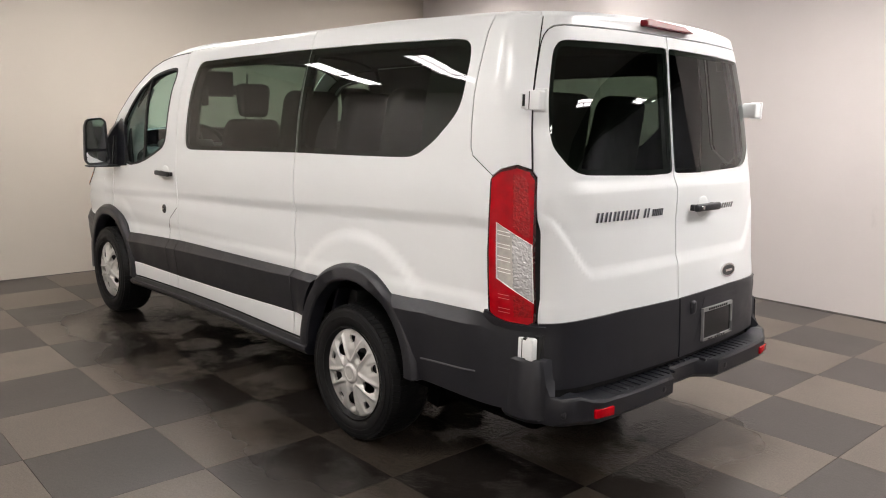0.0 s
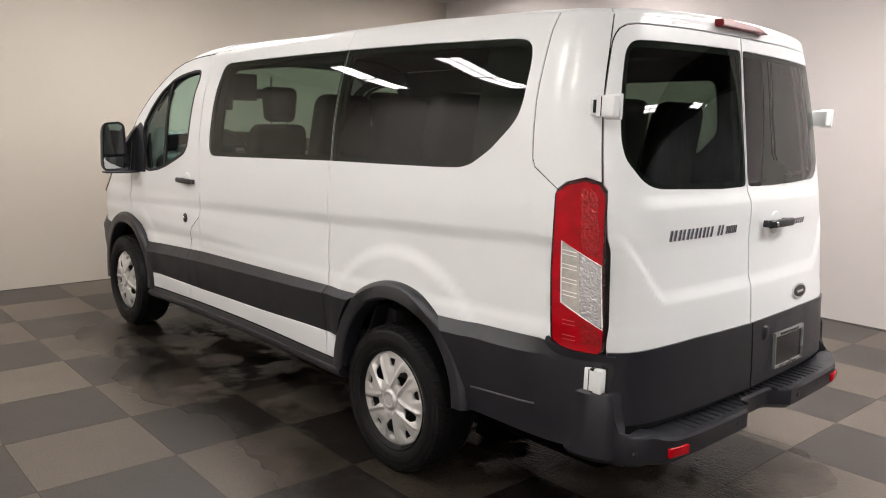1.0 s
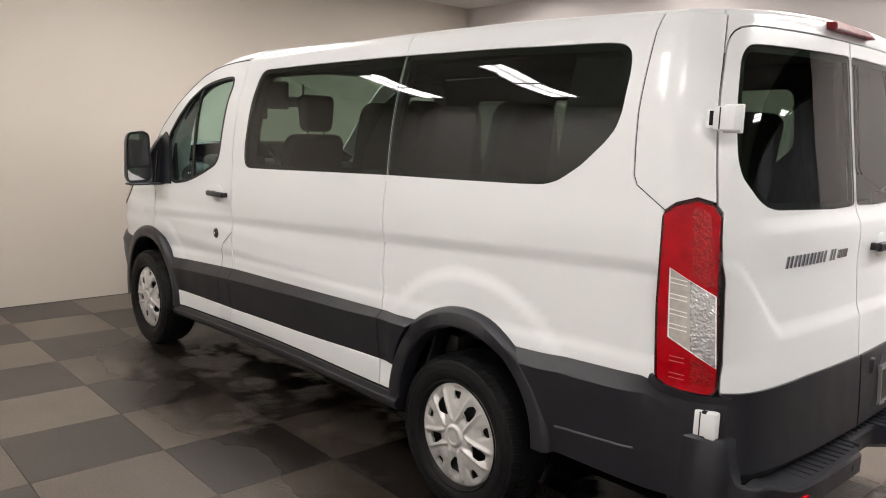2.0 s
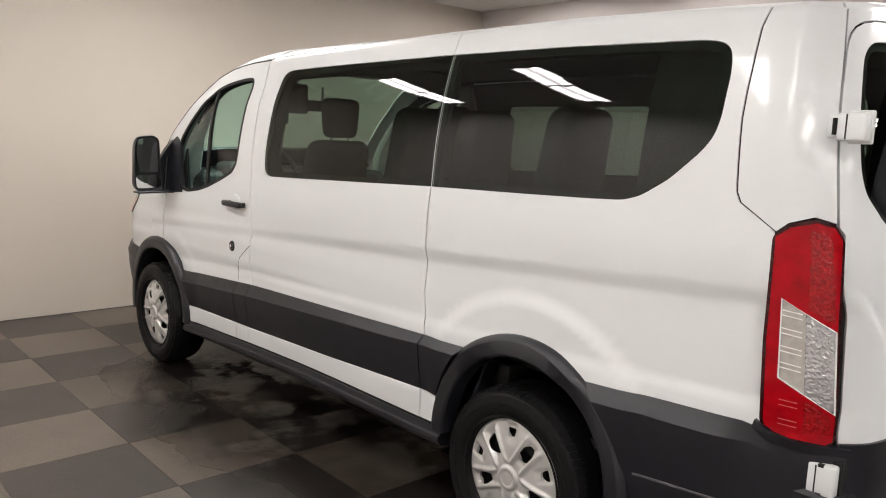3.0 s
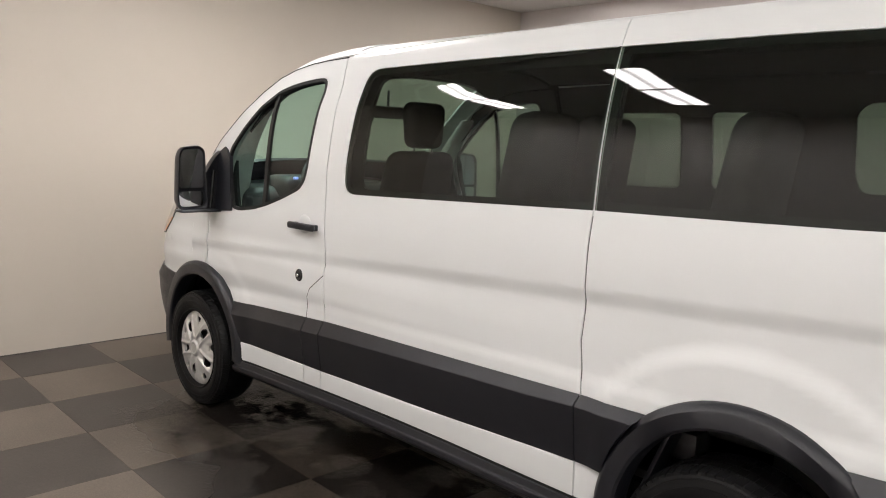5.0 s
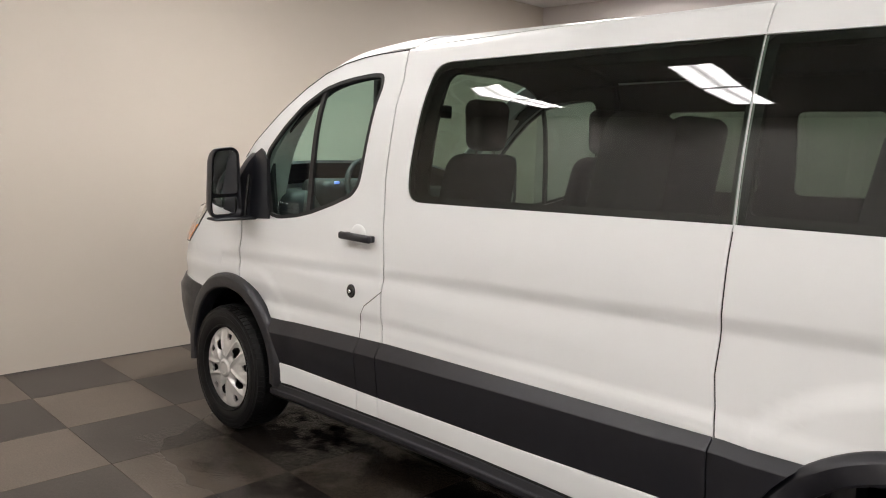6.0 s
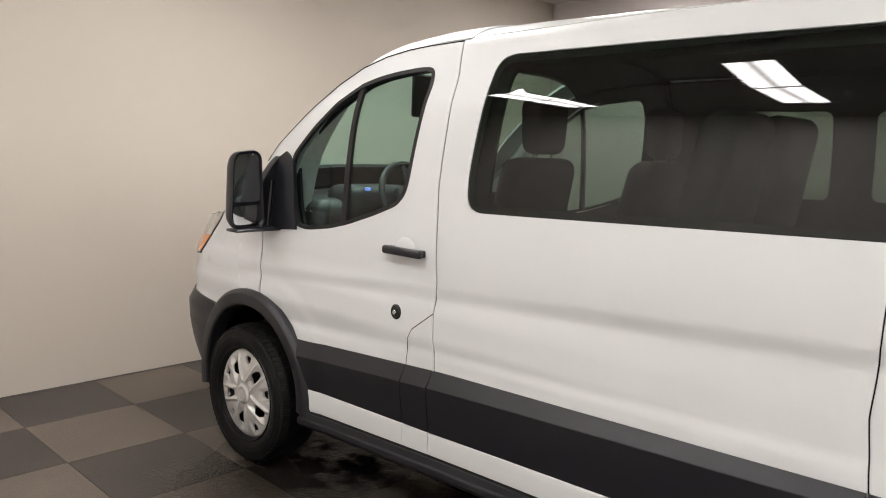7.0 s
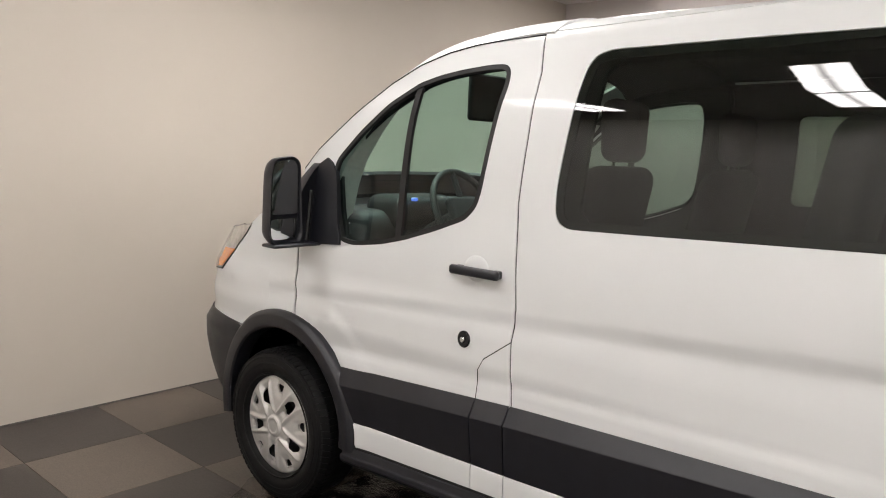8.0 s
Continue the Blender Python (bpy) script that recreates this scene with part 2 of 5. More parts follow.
def tube(points, radius, n=10, closed=False):
    """A round bar along points."""
    bm = bmesh.new()
    pts = [Vector(p) for p in points]
    rings = []
    m = len(pts)
    for k, p in enumerate(pts):
        a = pts[(k - 1) % m] if closed or k else p
        b = pts[(k + 1) % m] if closed or k < m - 1 else p
        d = (b - a).normalized()
        u = d.cross(Vector((0.13, 0.27, 1))).normalized()
        w = d.cross(u)
        rings.append([bm.verts.new(p + radius * (math.cos(q) * u + math.sin(q) * w)) for q in (2 * math.pi * j / n for j in range(n))])
    for k in range(m if closed else m - 1):
        a, b = rings[k], rings[(k + 1) % m]
        for j in range(n):
            bm.faces.new((a[j], a[(j + 1) % n], b[(j + 1) % n], b[j]))
    if not closed:
        bm.faces.new(rings[0][::-1])
        bm.faces.new(rings[-1])
    bmesh.ops.recalc_face_normals(bm, faces=list(bm.faces))
    return smooth(bm, 50)


def rounded(points, r=0.02, seg=4, skip=()):
    """A closed outline with its corners rounded."""
    out = []
    m = len(points)
    for k, p in enumerate(points):
        p = Vector(p)
        a, b = Vector(points[k - 1]) - p, Vector(points[(k + 1) % m]) - p
        q = min(r, a.length * 0.45, b.length * 0.45)
        if k in skip or q < 1e-4:
            out.append(tuple(p))
            continue
        s, e = p + a.normalized() * q, p + b.normalized() * q
        for j in range(seg + 1):
            t = j / seg
            out.append(tuple((1 - t) ** 2 * s + 2 * t * (1 - t) * p + t * t * e))
    return out


INWARD = []  # surfaces whose natural normal points into the van


def inside(p, loop):
    """Whether the flat point p lies within a closed loop."""
    hit = False
    for k in range(len(loop)):
        (xa, ya), (xb, yb) = loop[k - 1], loop[k]
        if (ya > p[1]) != (yb > p[1]) and p[0] < (xb - xa) * (p[1] - ya) / (yb - ya) + xa:
            hit = not hit
    return hit


def sheet(outline, fn, holes=(), step=(0.05, 0.025), depth=0.02, lift=0.0):
    """A panel with thickness: a flat outline with holes, cut into a fine net, laid on the surface fn(a, b) and lifted off it."""
    bm = bmesh.new()
    for loop in (outline, *holes):
        vs = [bm.verts.new((a, b, 0)) for a, b in loop]
        for k in range(len(vs)):
            bm.edges.new((vs[k - 1], vs[k]))
    bmesh.ops.triangle_fill(bm, use_beauty=True, use_dissolve=False, edges=list(bm.edges), normal=(0, 0, 1))
    wrong = []
    for f in bm.faces:
        c = f.calc_center_median()
        if not inside(c, outline) or any(inside(c, h) for h in holes):
            wrong.append(f)
    bmesh.ops.delete(bm, geom=wrong, context="FACES")
    turned = fn in INWARD
    for axis, st in ((0, step[0]), (1, step[1])):
        if not st:
            continue
        lo, hi = min(p[axis] for p in outline), max(p[axis] for p in outline)
        for k in range(math.ceil(lo / st), math.floor(hi / st) + 1):
            co, no = [0, 0, 0], [0, 0, 0]
            co[axis], no[axis] = k * st, 1
            bmesh.ops.bisect_plane(bm, geom=list(bm.verts) + list(bm.edges) + list(bm.faces), plane_co=co, plane_no=no, dist=1e-6)
    bm.verts.index_update()
    e = 1e-3
    pos, nor = [], []
    for v in bm.verts:
        a, b = v.co.x, v.co.y
        p = Vector(fn(a, b))
        du = Vector(fn(a + e, b)) - Vector(fn(a - e, b))
        dv = Vector(fn(a, b + e)) - Vector(fn(a, b - e))
        w = du.cross(dv).normalized() * (-1 if turned else 1)
        pos.append(p + w * lift)
        nor.append(w)
    verts = list(pos)
    faces, fn_loops = [], []
    for f in bm.faces:
        ids = [v.index for v in f.verts]
        if (f.normal.z < 0) != turned:
            ids.reverse()
        faces.append(ids)
        fn_loops += [nor[i] for i in ids]
    inner = {}
    for ed in bm.edges:
        if len(ed.link_faces) != 1 or not depth:
            continue
        a, b = ed.verts[0].index, ed.verts[1].index
        f = ed.link_faces[0]
        c = f.calc_center_median()
        for i in (a, b):
            if i not in inner:
                inner[i] = len(verts)
                verts.append(pos[i] - nor[i] * depth)
        q = [a, b, inner[b], inner[a]]
        mid = (ed.verts[0].co + ed.verts[1].co) / 2
        ab = ed.verts[1].co - ed.verts[0].co
        if ab.cross(Vector((0, 0, 1))).dot(mid - c) * (-1 if turned else 1) > 0:
            q = q[::-1]
        faces.append(q)
        w = (verts[q[1]] - verts[q[0]]).cross(verts[q[2]] - verts[q[0]])
        w = w.normalized() if w.length > 1e-12 else nor[a]
        fn_loops += [w] * 4
    bm.free()
    me = bpy.data.meshes.new("sheet")
    me.from_pydata([tuple(v) for v in verts], [], faces)
    me.polygons.foreach_set("use_smooth", [True] * len(me.polygons))
    me.normals_split_custom_set([tuple(v) for v in fn_loops])
    return me


def curve_through(xs, ys, x):
    """A smooth curve through knots (cubic, not overshooting)."""
    if x <= xs[0]:
        return ys[0]
    if x >= xs[-1]:
        return ys[-1]
    k = 0
    while x > xs[k + 1]:
        k += 1

    def slope(i):
        if i == 0 or i == len(xs) - 1:
            j = 0 if i == 0 else i - 1
            return (ys[j + 1] - ys[j]) / (xs[j + 1] - xs[j])
        a, b = (ys[i] - ys[i - 1]) / (xs[i] - xs[i - 1]), (ys[i + 1] - ys[i]) / (xs[i + 1] - xs[i])
        return 0 if a * b <= 0 else 2 * a * b / (a + b)

    h = xs[k + 1] - xs[k]
    t = (x - xs[k]) / h
    m0, m1 = slope(k) * h, slope(k + 1) * h
    return (2 * t ** 3 - 3 * t ** 2 + 1) * ys[k] + (t ** 3 - 2 * t ** 2 + t) * m0 + (3 * t ** 2 - 2 * t ** 3) * ys[k + 1] + (t ** 3 - t ** 2) * m1


def ease(a, b, x):
    t = max(0.0, min(1.0, (x - a) / (b - a)))
    return t * t * (3 - 2 * t)


# ---------------------------------------------------------------- the room
FRONT_X, BACK_X, RIGHT_Y, LEFT_Y, TOP_Z = 5.03, -9.5, -3.87, 3.87, 3.14


def structure(name, bm, mat, label, category):
    ob = part(name, bm, mat, None)
    return tagged(ob, label, category, kind="structure")


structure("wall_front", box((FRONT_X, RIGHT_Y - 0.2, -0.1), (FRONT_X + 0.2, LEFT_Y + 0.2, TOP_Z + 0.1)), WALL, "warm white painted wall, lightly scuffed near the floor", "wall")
BAY_X, BAY_Y = -3.1, -9.0
structure("trim_front", box((FRONT_X - 0.006, RIGHT_Y + 0.006, -0.006), (FRONT_X, LEFT_Y, 0.008), 0.002, 1), GRIME, "thin grimy dark sealing bead along the foot of the wall", "trim")
structure("trim_right", box((BAY_X, RIGHT_Y, -0.006), (FRONT_X, RIGHT_Y + 0.006, 0.008), 0.002, 1), GRIME, "thin grimy dark sealing bead along the foot of the wall", "trim")
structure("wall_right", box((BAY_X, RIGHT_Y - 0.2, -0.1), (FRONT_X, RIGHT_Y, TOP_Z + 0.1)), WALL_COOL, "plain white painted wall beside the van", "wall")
structure("wall_left", box((BACK_X, LEFT_Y, -0.1), (FRONT_X, LEFT_Y + 0.2, TOP_Z + 0.1)), WALL_BOUNCE, "white wall opposite the van, lightened to bounce light at it", "wall")
structure("wall_back", box((BACK_X - 0.2, BAY_Y - 0.2, -0.1), (BACK_X, LEFT_Y + 0.2, TOP_Z + 0.1)), CURTAIN, "dark wall at the back of the room", "wall")
structure("wall_bay", box((BACK_X, BAY_Y - 0.2, -0.1), (BAY_X + 0.2, BAY_Y, TOP_Z + 0.1)), CURTAIN, "dark wall of the bay behind the van", "wall")
structure("wall_bay_side", box((BAY_X, BAY_Y, -0.1), (BAY_X + 0.2, RIGHT_Y - 0.2, TOP_Z + 0.1)), CURTAIN, "dark side wall of the bay", "wall")
structure("ceiling_bay", box((BACK_X, BAY_Y, TOP_Z), (BAY_X, RIGHT_Y, TOP_Z + 0.1)), CURTAIN, "dark ceiling over the bay", "ceiling")
# a dark curtain hanging in folds across the bay
bm = bmesh.new()
rows = []
for k in range(141):
    cx = BACK_X + 0.1 + k * 0.044
    fold = 0.09 * math.sin(k * 0.62) + 0.04 * math.sin(k * 1.37 + 0.8)
    rows.append([bm.verts.new((cx, -4.15 + fold * (0.35 + 0.65 * t), 2.62 - 2.619 * t)) for t in (0.0, 0.25, 0.5, 0.75, 1.0)])
for ra, rb in zip(rows, rows[1:]):
    for k in range(4):
        bm.faces.new((ra[k], ra[k + 1], rb[k + 1], rb[k]))
bmesh.ops.solidify(bm, geom=list(bm.faces), thickness=0.004)
curtain = tagged(part("curtain", smooth(bm, 80), DRAPE, None), "dark grey curtain hanging in loose folds", "curtain")
part("curtain_rail", tube([(BACK_X + 0.05, -4.15, 2.64), (BACK_X + 6.35, -4.15, 2.64)], 0.02), STEEL, curtain)
structure("ceiling", box((BACK_X, RIGHT_Y, TOP_Z), (FRONT_X, 1.75, TOP_Z + 0.1)), CEILING, "white ceiling with recessed lamps", "ceiling")
# same ceiling, with the aisle's shade put into its colour
structure("ceiling_aisle", box((BACK_X, 1.75, TOP_Z), (FRONT_X, LEFT_Y, TOP_Z + 0.1)), CEILING_SHADED, "ceiling strip darkened for its shade, with a row of lamps", "ceiling")

# ceiling lamps: recessed troffers with a bar across the middle, plus added fill lamps


def ceiling_lamp(x, y, w=0.155, h=0.61):
    lamp = tagged(new("ceiling_light"), "white recessed ceiling lamp, of the room or added fill, with two glowing diffusers", "ceiling light", "ceiling lights")
    bm = box((-w - 0.025, -h - 0.025, -0.012), (w + 0.025, -h, 0.0))
    box((-w - 0.025, h, -0.012), (w + 0.025, h + 0.025, 0.0), bm=bm)
    box((-w - 0.025, -h, -0.012), (-w, h, 0.0), bm=bm)
    box((w, -h, -0.012), (w + 0.025, h, 0.0), bm=bm)
    part("frame", bm, FIXTURE, lamp)
    part("crossbar", box((-w, -0.014, -0.014), (w, 0.014, -0.001)), FIXTURE, lamp)
    for s in (-1, 1):
        lo, hi = sorted((s * 0.016, s * (h - 0.002)))
        part("diffuser", box((-w + 0.002, lo, -0.006), (w - 0.002, hi, -0.001)), TUBE, lamp, "glowing ribbed diffuser")
    lamp.location = (x, y, TOP_Z - 0.002)
    return lamp


LAMP_XS = (3.60, 1.85, 0.08, -1.68, -3.44, -5.20, -6.96)
first_lamp = ceiling_lamp(LAMP_XS[0], 2.88, 0.15, 0.53)
for lx in LAMP_XS[1:]:
    copy_thing(first_lamp, pose(lx, 2.88, TOP_Z - 0.002))
# wide unseen lamps, added to brighten walls, floor and rear doors
fill_lamp = ceiling_lamp(3.15, 0.4, 0.30)
# the first two mirror the left row, added to brighten the right side
for lx, ly in ((3.60, -2.88), (1.85, -2.88), (-5.60, -3.35)):
    copy_thing(first_lamp, pose(lx, ly, TOP_Z - 0.002))
for lx, ly in ((-6.2, 0.9), (-2.6, -1.0), (-2.2, -2.3), (-0.6, -2.0)):
    copy_thing(fill_lamp, pose(lx, ly, TOP_Z - 0.002))
small_lamp = ceiling_lamp(-5.37, -6.40, 0.11, 0.55)
copy_thing(small_lamp, pose(-5.25, -7.90, TOP_Z - 0.002))

# ---------------------------------------------------------------- the van's surfaces
# x runs forward from the rear axle, y to the van's left, z up from the floor


def lerp(xs, ys, x):
    return float(np.interp(x, xs, ys))


def clad_top(x):
    return lerp((-1.0, -0.33, 0.5, 1.1, 2.0, 2.9), (0.850, 0.821, 0.797, 0.779, 0.751, 0.70), x)


def clad_low(x):
    return lerp((0.43, 0.72, 1.2, 2.0, 2.8), (0.566, 0.556, 0.533, 0.503, 0.487), x)


def facet(x):
    """Height of the slope along the top of the cladding."""
    return lerp((-0.76, -0.43, 0.3, 0.5, 0.72, 1.2, 2.0, 2.85), (0.055, 0.046, 0.032, 0.034, 0.042, 0.047, 0.062, 0.066), x)


def sill_top(x):
    return lerp((0.36, 1.15, 1.45, 2.03, 2.8), (0.438, 0.437, 0.432, 0.413, 0.385), x)


def shoulder(x):
    return 1.183 - 0.055 * x


def roof_edge(x):
    return lerp((-1.0, -0.7, -0.1, 0.6, 1.36, 2.1), (2.035, 2.046, 2.058, 2.056, 2.043, 2.02), x)


PROFILE = (0.942, 0.968, 0.974, 0.971, 0.970, 0.970, 0.982, 0.979, 0.969, 0.968, 0.984, 0.986, 0.975, 0.9605, 0.9305, 0.8955, 0.876, 0.853, 0.840, 0.820)


def side_y(x, z):
    """Half width of the body at length x and height z."""
    ct, cl, sh, up = clad_top(x), clad_low(x), shoulder(x), roof_edge(x) - 2.05
    zs = (0.20, 0.29, cl - 0.10, cl, cl + 0.03, ct - 0.06, ct, ct + 0.035, ct + 0.085, sh - 0.055, sh + 0.010, sh + 0.09, 1.42, 1.58, 1.75, 1.88 + up, 1.94 + up, 2.0 + up, 2.03 + up, 2.05 + up)
    y = curve_through(zs, PROFILE, z)
    y += curve_through((-0.9, 0.0, 0.5, 1.2, 2.0, 3.1), (0.0, -0.004, -0.0105, -0.0245, -0.046, -0.056), x) * (1 - 0.4 * ease(0.76, 0.88, z) * (1 - ease(0.95, 1.1, z)))
    y -= 0.006 * ease(0.3, 1.9, x) * ease(1.18, 1.40, z) * (1 - ease(1.45, 2.0, z))
    for cx, cz in ((-0.058, 0.437), (3.28, 0.395)):
        r = math.hypot(x - cx, z - cz)
        if r < 0.68:
            y += (0.016 if cx < 1 else 0.009) * (1 - ease(0.575, 0.650, r)) * (1 - ease(sh - 0.12, sh - 0.03, z))
    return y


def left(x, z):
    if x < -0.80:
        return tail(along(x), z)
    return (x, side_y(x, z), z)


INWARD.append(left)
# plan of the rear: from the left side round the corner to the middle of the doors
PLAN = [(-0.20, 1.0), (-0.40, 1.0), (-0.80, 1.0), (-0.88, 0.995), (-0.95, 0.98), (-1.01, 0.952), (-1.06, 0.916), (-1.095, 0.88), (-1.12, 0.835), (-1.143, 0.74), (-1.16, 0.58), (-1.172, 0.30), (-1.175, 0.0)]
arc = [0.0]
for (xa, ya), (xb, yb) in zip(PLAN[::-1], PLAN[::-1][1:]):
    arc.append(arc[-1] + math.hypot(xb - xa, (yb - ya) * 0.985))
PLAN_X, PLAN_K = [p[0] for p in PLAN[::-1]], [p[1] for p in PLAN[::-1]]


def evened(knots, values, sigma, odd=False):
    """A finely sampled curve through knots with its bends evened out."""
    n = 600
    ss = np.linspace(0, knots[-1], n)
    vs = np.array([curve_through(knots, values, v) for v in ss])
    h = int(3 * sigma / (ss[1] - ss[0]))
    g = np.exp(-0.5 * (np.arange(-h, h + 1) / (h / 3)) ** 2)
    tail_end = vs[-1] + (vs[-1] - vs[-2]) * np.arange(1, h + 1)
    start = (2 * vs[0] - vs[1:h + 1])[::-1] if odd else vs[1:h + 1][::-1]
    return ss, np.convolve(np.concatenate([start, vs, tail_end]), g / g.sum(), "valid")


PLAN_SX, PLAN_SK = evened(arc, PLAN_X, 0.035), evened(arc, PLAN_K, 0.035, True)


def rear_x(z):
    return curve_through((0.3, 0.6, 0.82, 1.0, 1.24, 1.4, 1.7, 1.95, 2.04), (-1.225, -1.218, -1.205, -1.19, -1.168, -1.147, -1.104, -1.068, -1.052), z)


def tail(s, z):
    """The rear: s is the way round from the middle, plus to the van's left."""
    q = abs(s)
    x, k = lerp(*PLAN_SX, q), lerp(*PLAN_SK, q)
    x2 = x + ease(0.0, 1.0, (-0.82 - x) / 0.26) * (rear_x(z) + 1.168)
    y = k * side_y(max(x, -0.8), z)
    # a proud lower field with a slanting end, and a ridge under the glass
    line = 0.985 + 0.23 * ease(0.0, 1.0, (y - 0.62) / 0.25)
    x2 -= 0.012 * (1 - ease(line - 0.012, line + 0.05, z)) * (1 - ease(0.80, 0.93, y))
    x2 -= 0.015 * (1 - ease(1.325, 1.385, z)) * ease(1.16, 1.325, z) * (1 - ease(0.62, 0.80, y))
    return (x2, math.copysign(y, s) if s else 0.0, z)


INWARD.append(tail)


def around(y):
    """The way round the rear at which the plan reaches the share y of the half width."""
    return lerp(PLAN_K, arc, y) if y < 0.999 else arc[-1]


def along(x):
    """The way round the rear at which the plan reaches x, on the corner."""
    return lerp([-v for v in PLAN_X[::-1]], arc[::-1], -x)


# plan of the nose
NOSE = [(3.40, 1.0), (3.60, 0.998), (3.78, 0.985), (3.93, 0.95), (4.06, 0.88), (4.16, 0.76), (4.23, 0.58), (4.28, 0.30), (4.295, 0.0)]
narc = [0.0]
for (xa, ya), (xb, yb) in zip(NOSE[::-1], NOSE[::-1][1:]):
    narc.append(narc[-1] + math.hypot(xb - xa, (yb - ya) * 0.93))
NOSE_X, NOSE_K = [p[0] for p in NOSE[::-1]], [p[1] for p in NOSE[::-1]]
NOSE_SX, NOSE_SK = evened(narc, NOSE_X, 0.03), evened(narc, NOSE_K, 0.03, True)


def nose(s, z):
    q = abs(s)
    x, k = lerp(*NOSE_SX, q), lerp(*NOSE_SK, q)
    x += ease(0.0, 1.0, (x - 3.45) / 0.5) * curve_through((0.2, 0.305, 0.34, 0.44, 0.52, 0.635, 0.72, 0.75, 1.0, 1.25), (-0.30, -0.23, -0.15, -0.05, 0.0, 0.035, 0.01, -0.02, -0.07, -0.25), z)
    y = k * side_y(3.40, z)
    return (x, -math.copysign(y, s) if s else 0.0, z)


INWARD.append(nose)


def nose_at(x):
    return lerp(NOSE_X[::-1], narc[::-1], x)


# cab top: roof edge, pillar, windscreen and bonnet in one sweep
EDGE_X = (2.0, 2.23, 2.36, 2.48, 2.61, 2.75, 2.92, 3.10, 3.18, 3.34, 3.50, 3.65, 3.80, 3.95, 4.05)
EDGE_Z = (2.02, 2.012, 2.0, 1.979, 1.937, 1.868, 1.745, 1.60, 1.515, 1.38, 1.285, 1.222, 1.165, 1.10, 1.05)
EDGE_Y = (0.79, 0.785, 0.785, 0.79, 0.80, 0.815, 0.84, 0.865, 0.875, 0.885, 0.88, 0.85, 0.80, 0.70, 0.60)


def cab_top(x, v):
    z, y = curve_through(EDGE_X, EDGE_Z, x), curve_through(EDGE_X, EDGE_Y, x) * v
    rise = curve_through((2.0, 2.35, 2.8, 3.2, 3.5, 4.05), (0.088, 0.092, 0.135, 0.14, 0.09, 0.05), x)
    return (x, y, z + rise * (1 - abs(v) ** lerp((2.0, 3.3, 3.6), (6.0, 5.0, 2.2), x)))


def roof_top(x, v):
    e = roof_edge(min(x, 2.0))
    w = 0.820 + curve_through((-0.9, 0.0, 0.5, 1.2, 2.0), (0.0, -0.004, -0.0105, -0.0245, -0.046), x)
    w = min(w, side_y(x, e - 0.001)) + 0.004
    return (x, w * v, e - 0.001 + lerp((-1.0, 0.3, 1.0, 1.9), (0.03, 0.055, 0.055, 0.082), x) * (1 - abs(v) ** lerp((0.2, 1.8), (2.0, 5.0), x)))


def mirrored(fn):
    return lambda a, b: (lambda p: (p[0], -p[1], p[2]))(fn(a, b))


def flipped(fn):
    """Same surface, with its outside turned round (for the right-hand side)."""
    g = mirrored(fn)

    def turned_fn(a, b):
        return g(-a, b)

    INWARD.append(turned_fn)
    return turned_fn


left_turned = flipped(left)


def both(outline):
    return [(-a, b) for a, b in outline]


# ---------------------------------------------------------------- the van
van = tagged(new("van"), "white low-roof passenger van with dark privacy glass, parked on the tiles", "van")
SEAM_DOOR = [(2.036, 0.355), (2.045, 0.508), (2.034, 0.742), (2.043, 0.853), (2.047, 0.974), (2.035, 1.086), (2.04, 1.161), (2.047, 1.266), (2.06, 1.446), (2.051, 1.659), (2.052, 1.881), (2.078, 2.008)]
SEAM_MID = [(0.51, 0.385), (0.513, 0.543), (0.509, 0.792), (0.529, 0.979), (0.52, 1.133), (0.517, 1.242), (0.515, 1.326), (0.511, 1.400), (0.510, 1.785), (0.510, 1.982), (0.506, 2.047)]
SEAM_POST = [(-0.925, 1.399), (-0.812, 1.471), (-0.798, 1.501), (-0.779, 1.706), (-0.776, 1.971), (-0.788, 2.032)]
WINDOW = [(1.858, 1.373), (1.893, 1.386), (1.912, 1.42), (1.915, 1.5), (1.902, 1.635), (1.885, 1.833), (1.872, 1.895), (1.847, 1.928), (1.8, 1.942), (1.3, 1.949), (0.5, 1.955), (-0.1, 1.953), (-0.6, 1.945), (-0.665, 1.937), (-0.698, 1.915), (-0.711, 1.88), (-0.718, 1.83), (-0.716, 1.71), (-0.702, 1.652), (-0.668, 1.606), (-0.578, 1.522), (-0.484, 1.463), (-0.42, 1.444), (-0.29, 1.438), (0.01, 1.43), (0.505, 1.419), (1.0, 1.402), (1.62, 1.38)]
DOOR_WINDOW = [(2.205, 1.913), (2.181, 1.89), (2.176, 1.842), (2.2, 1.635), (2.222, 1.468), (2.239, 1.412), (2.285, 1.364), (2.425, 1.311), (2.577, 1.262), (2.7, 1.233), (2.86, 1.211), (2.94, 1.22), (2.985, 1.35), (3.013, 1.5), (2.995, 1.556), (2.873, 1.672), (2.735, 1.783), (2.602, 1.858), (2.5, 1.885), (2.402, 1.901), (2.274, 1.914)]
DOOR_TOP = [(2.078, 2.008), (2.246, 2.0), (2.366, 1.989), (2.491, 1.967), (2.62, 1.926), (2.754, 1.857), (2.928, 1.735), (3.118, 1.59), (3.198, 1.507)]


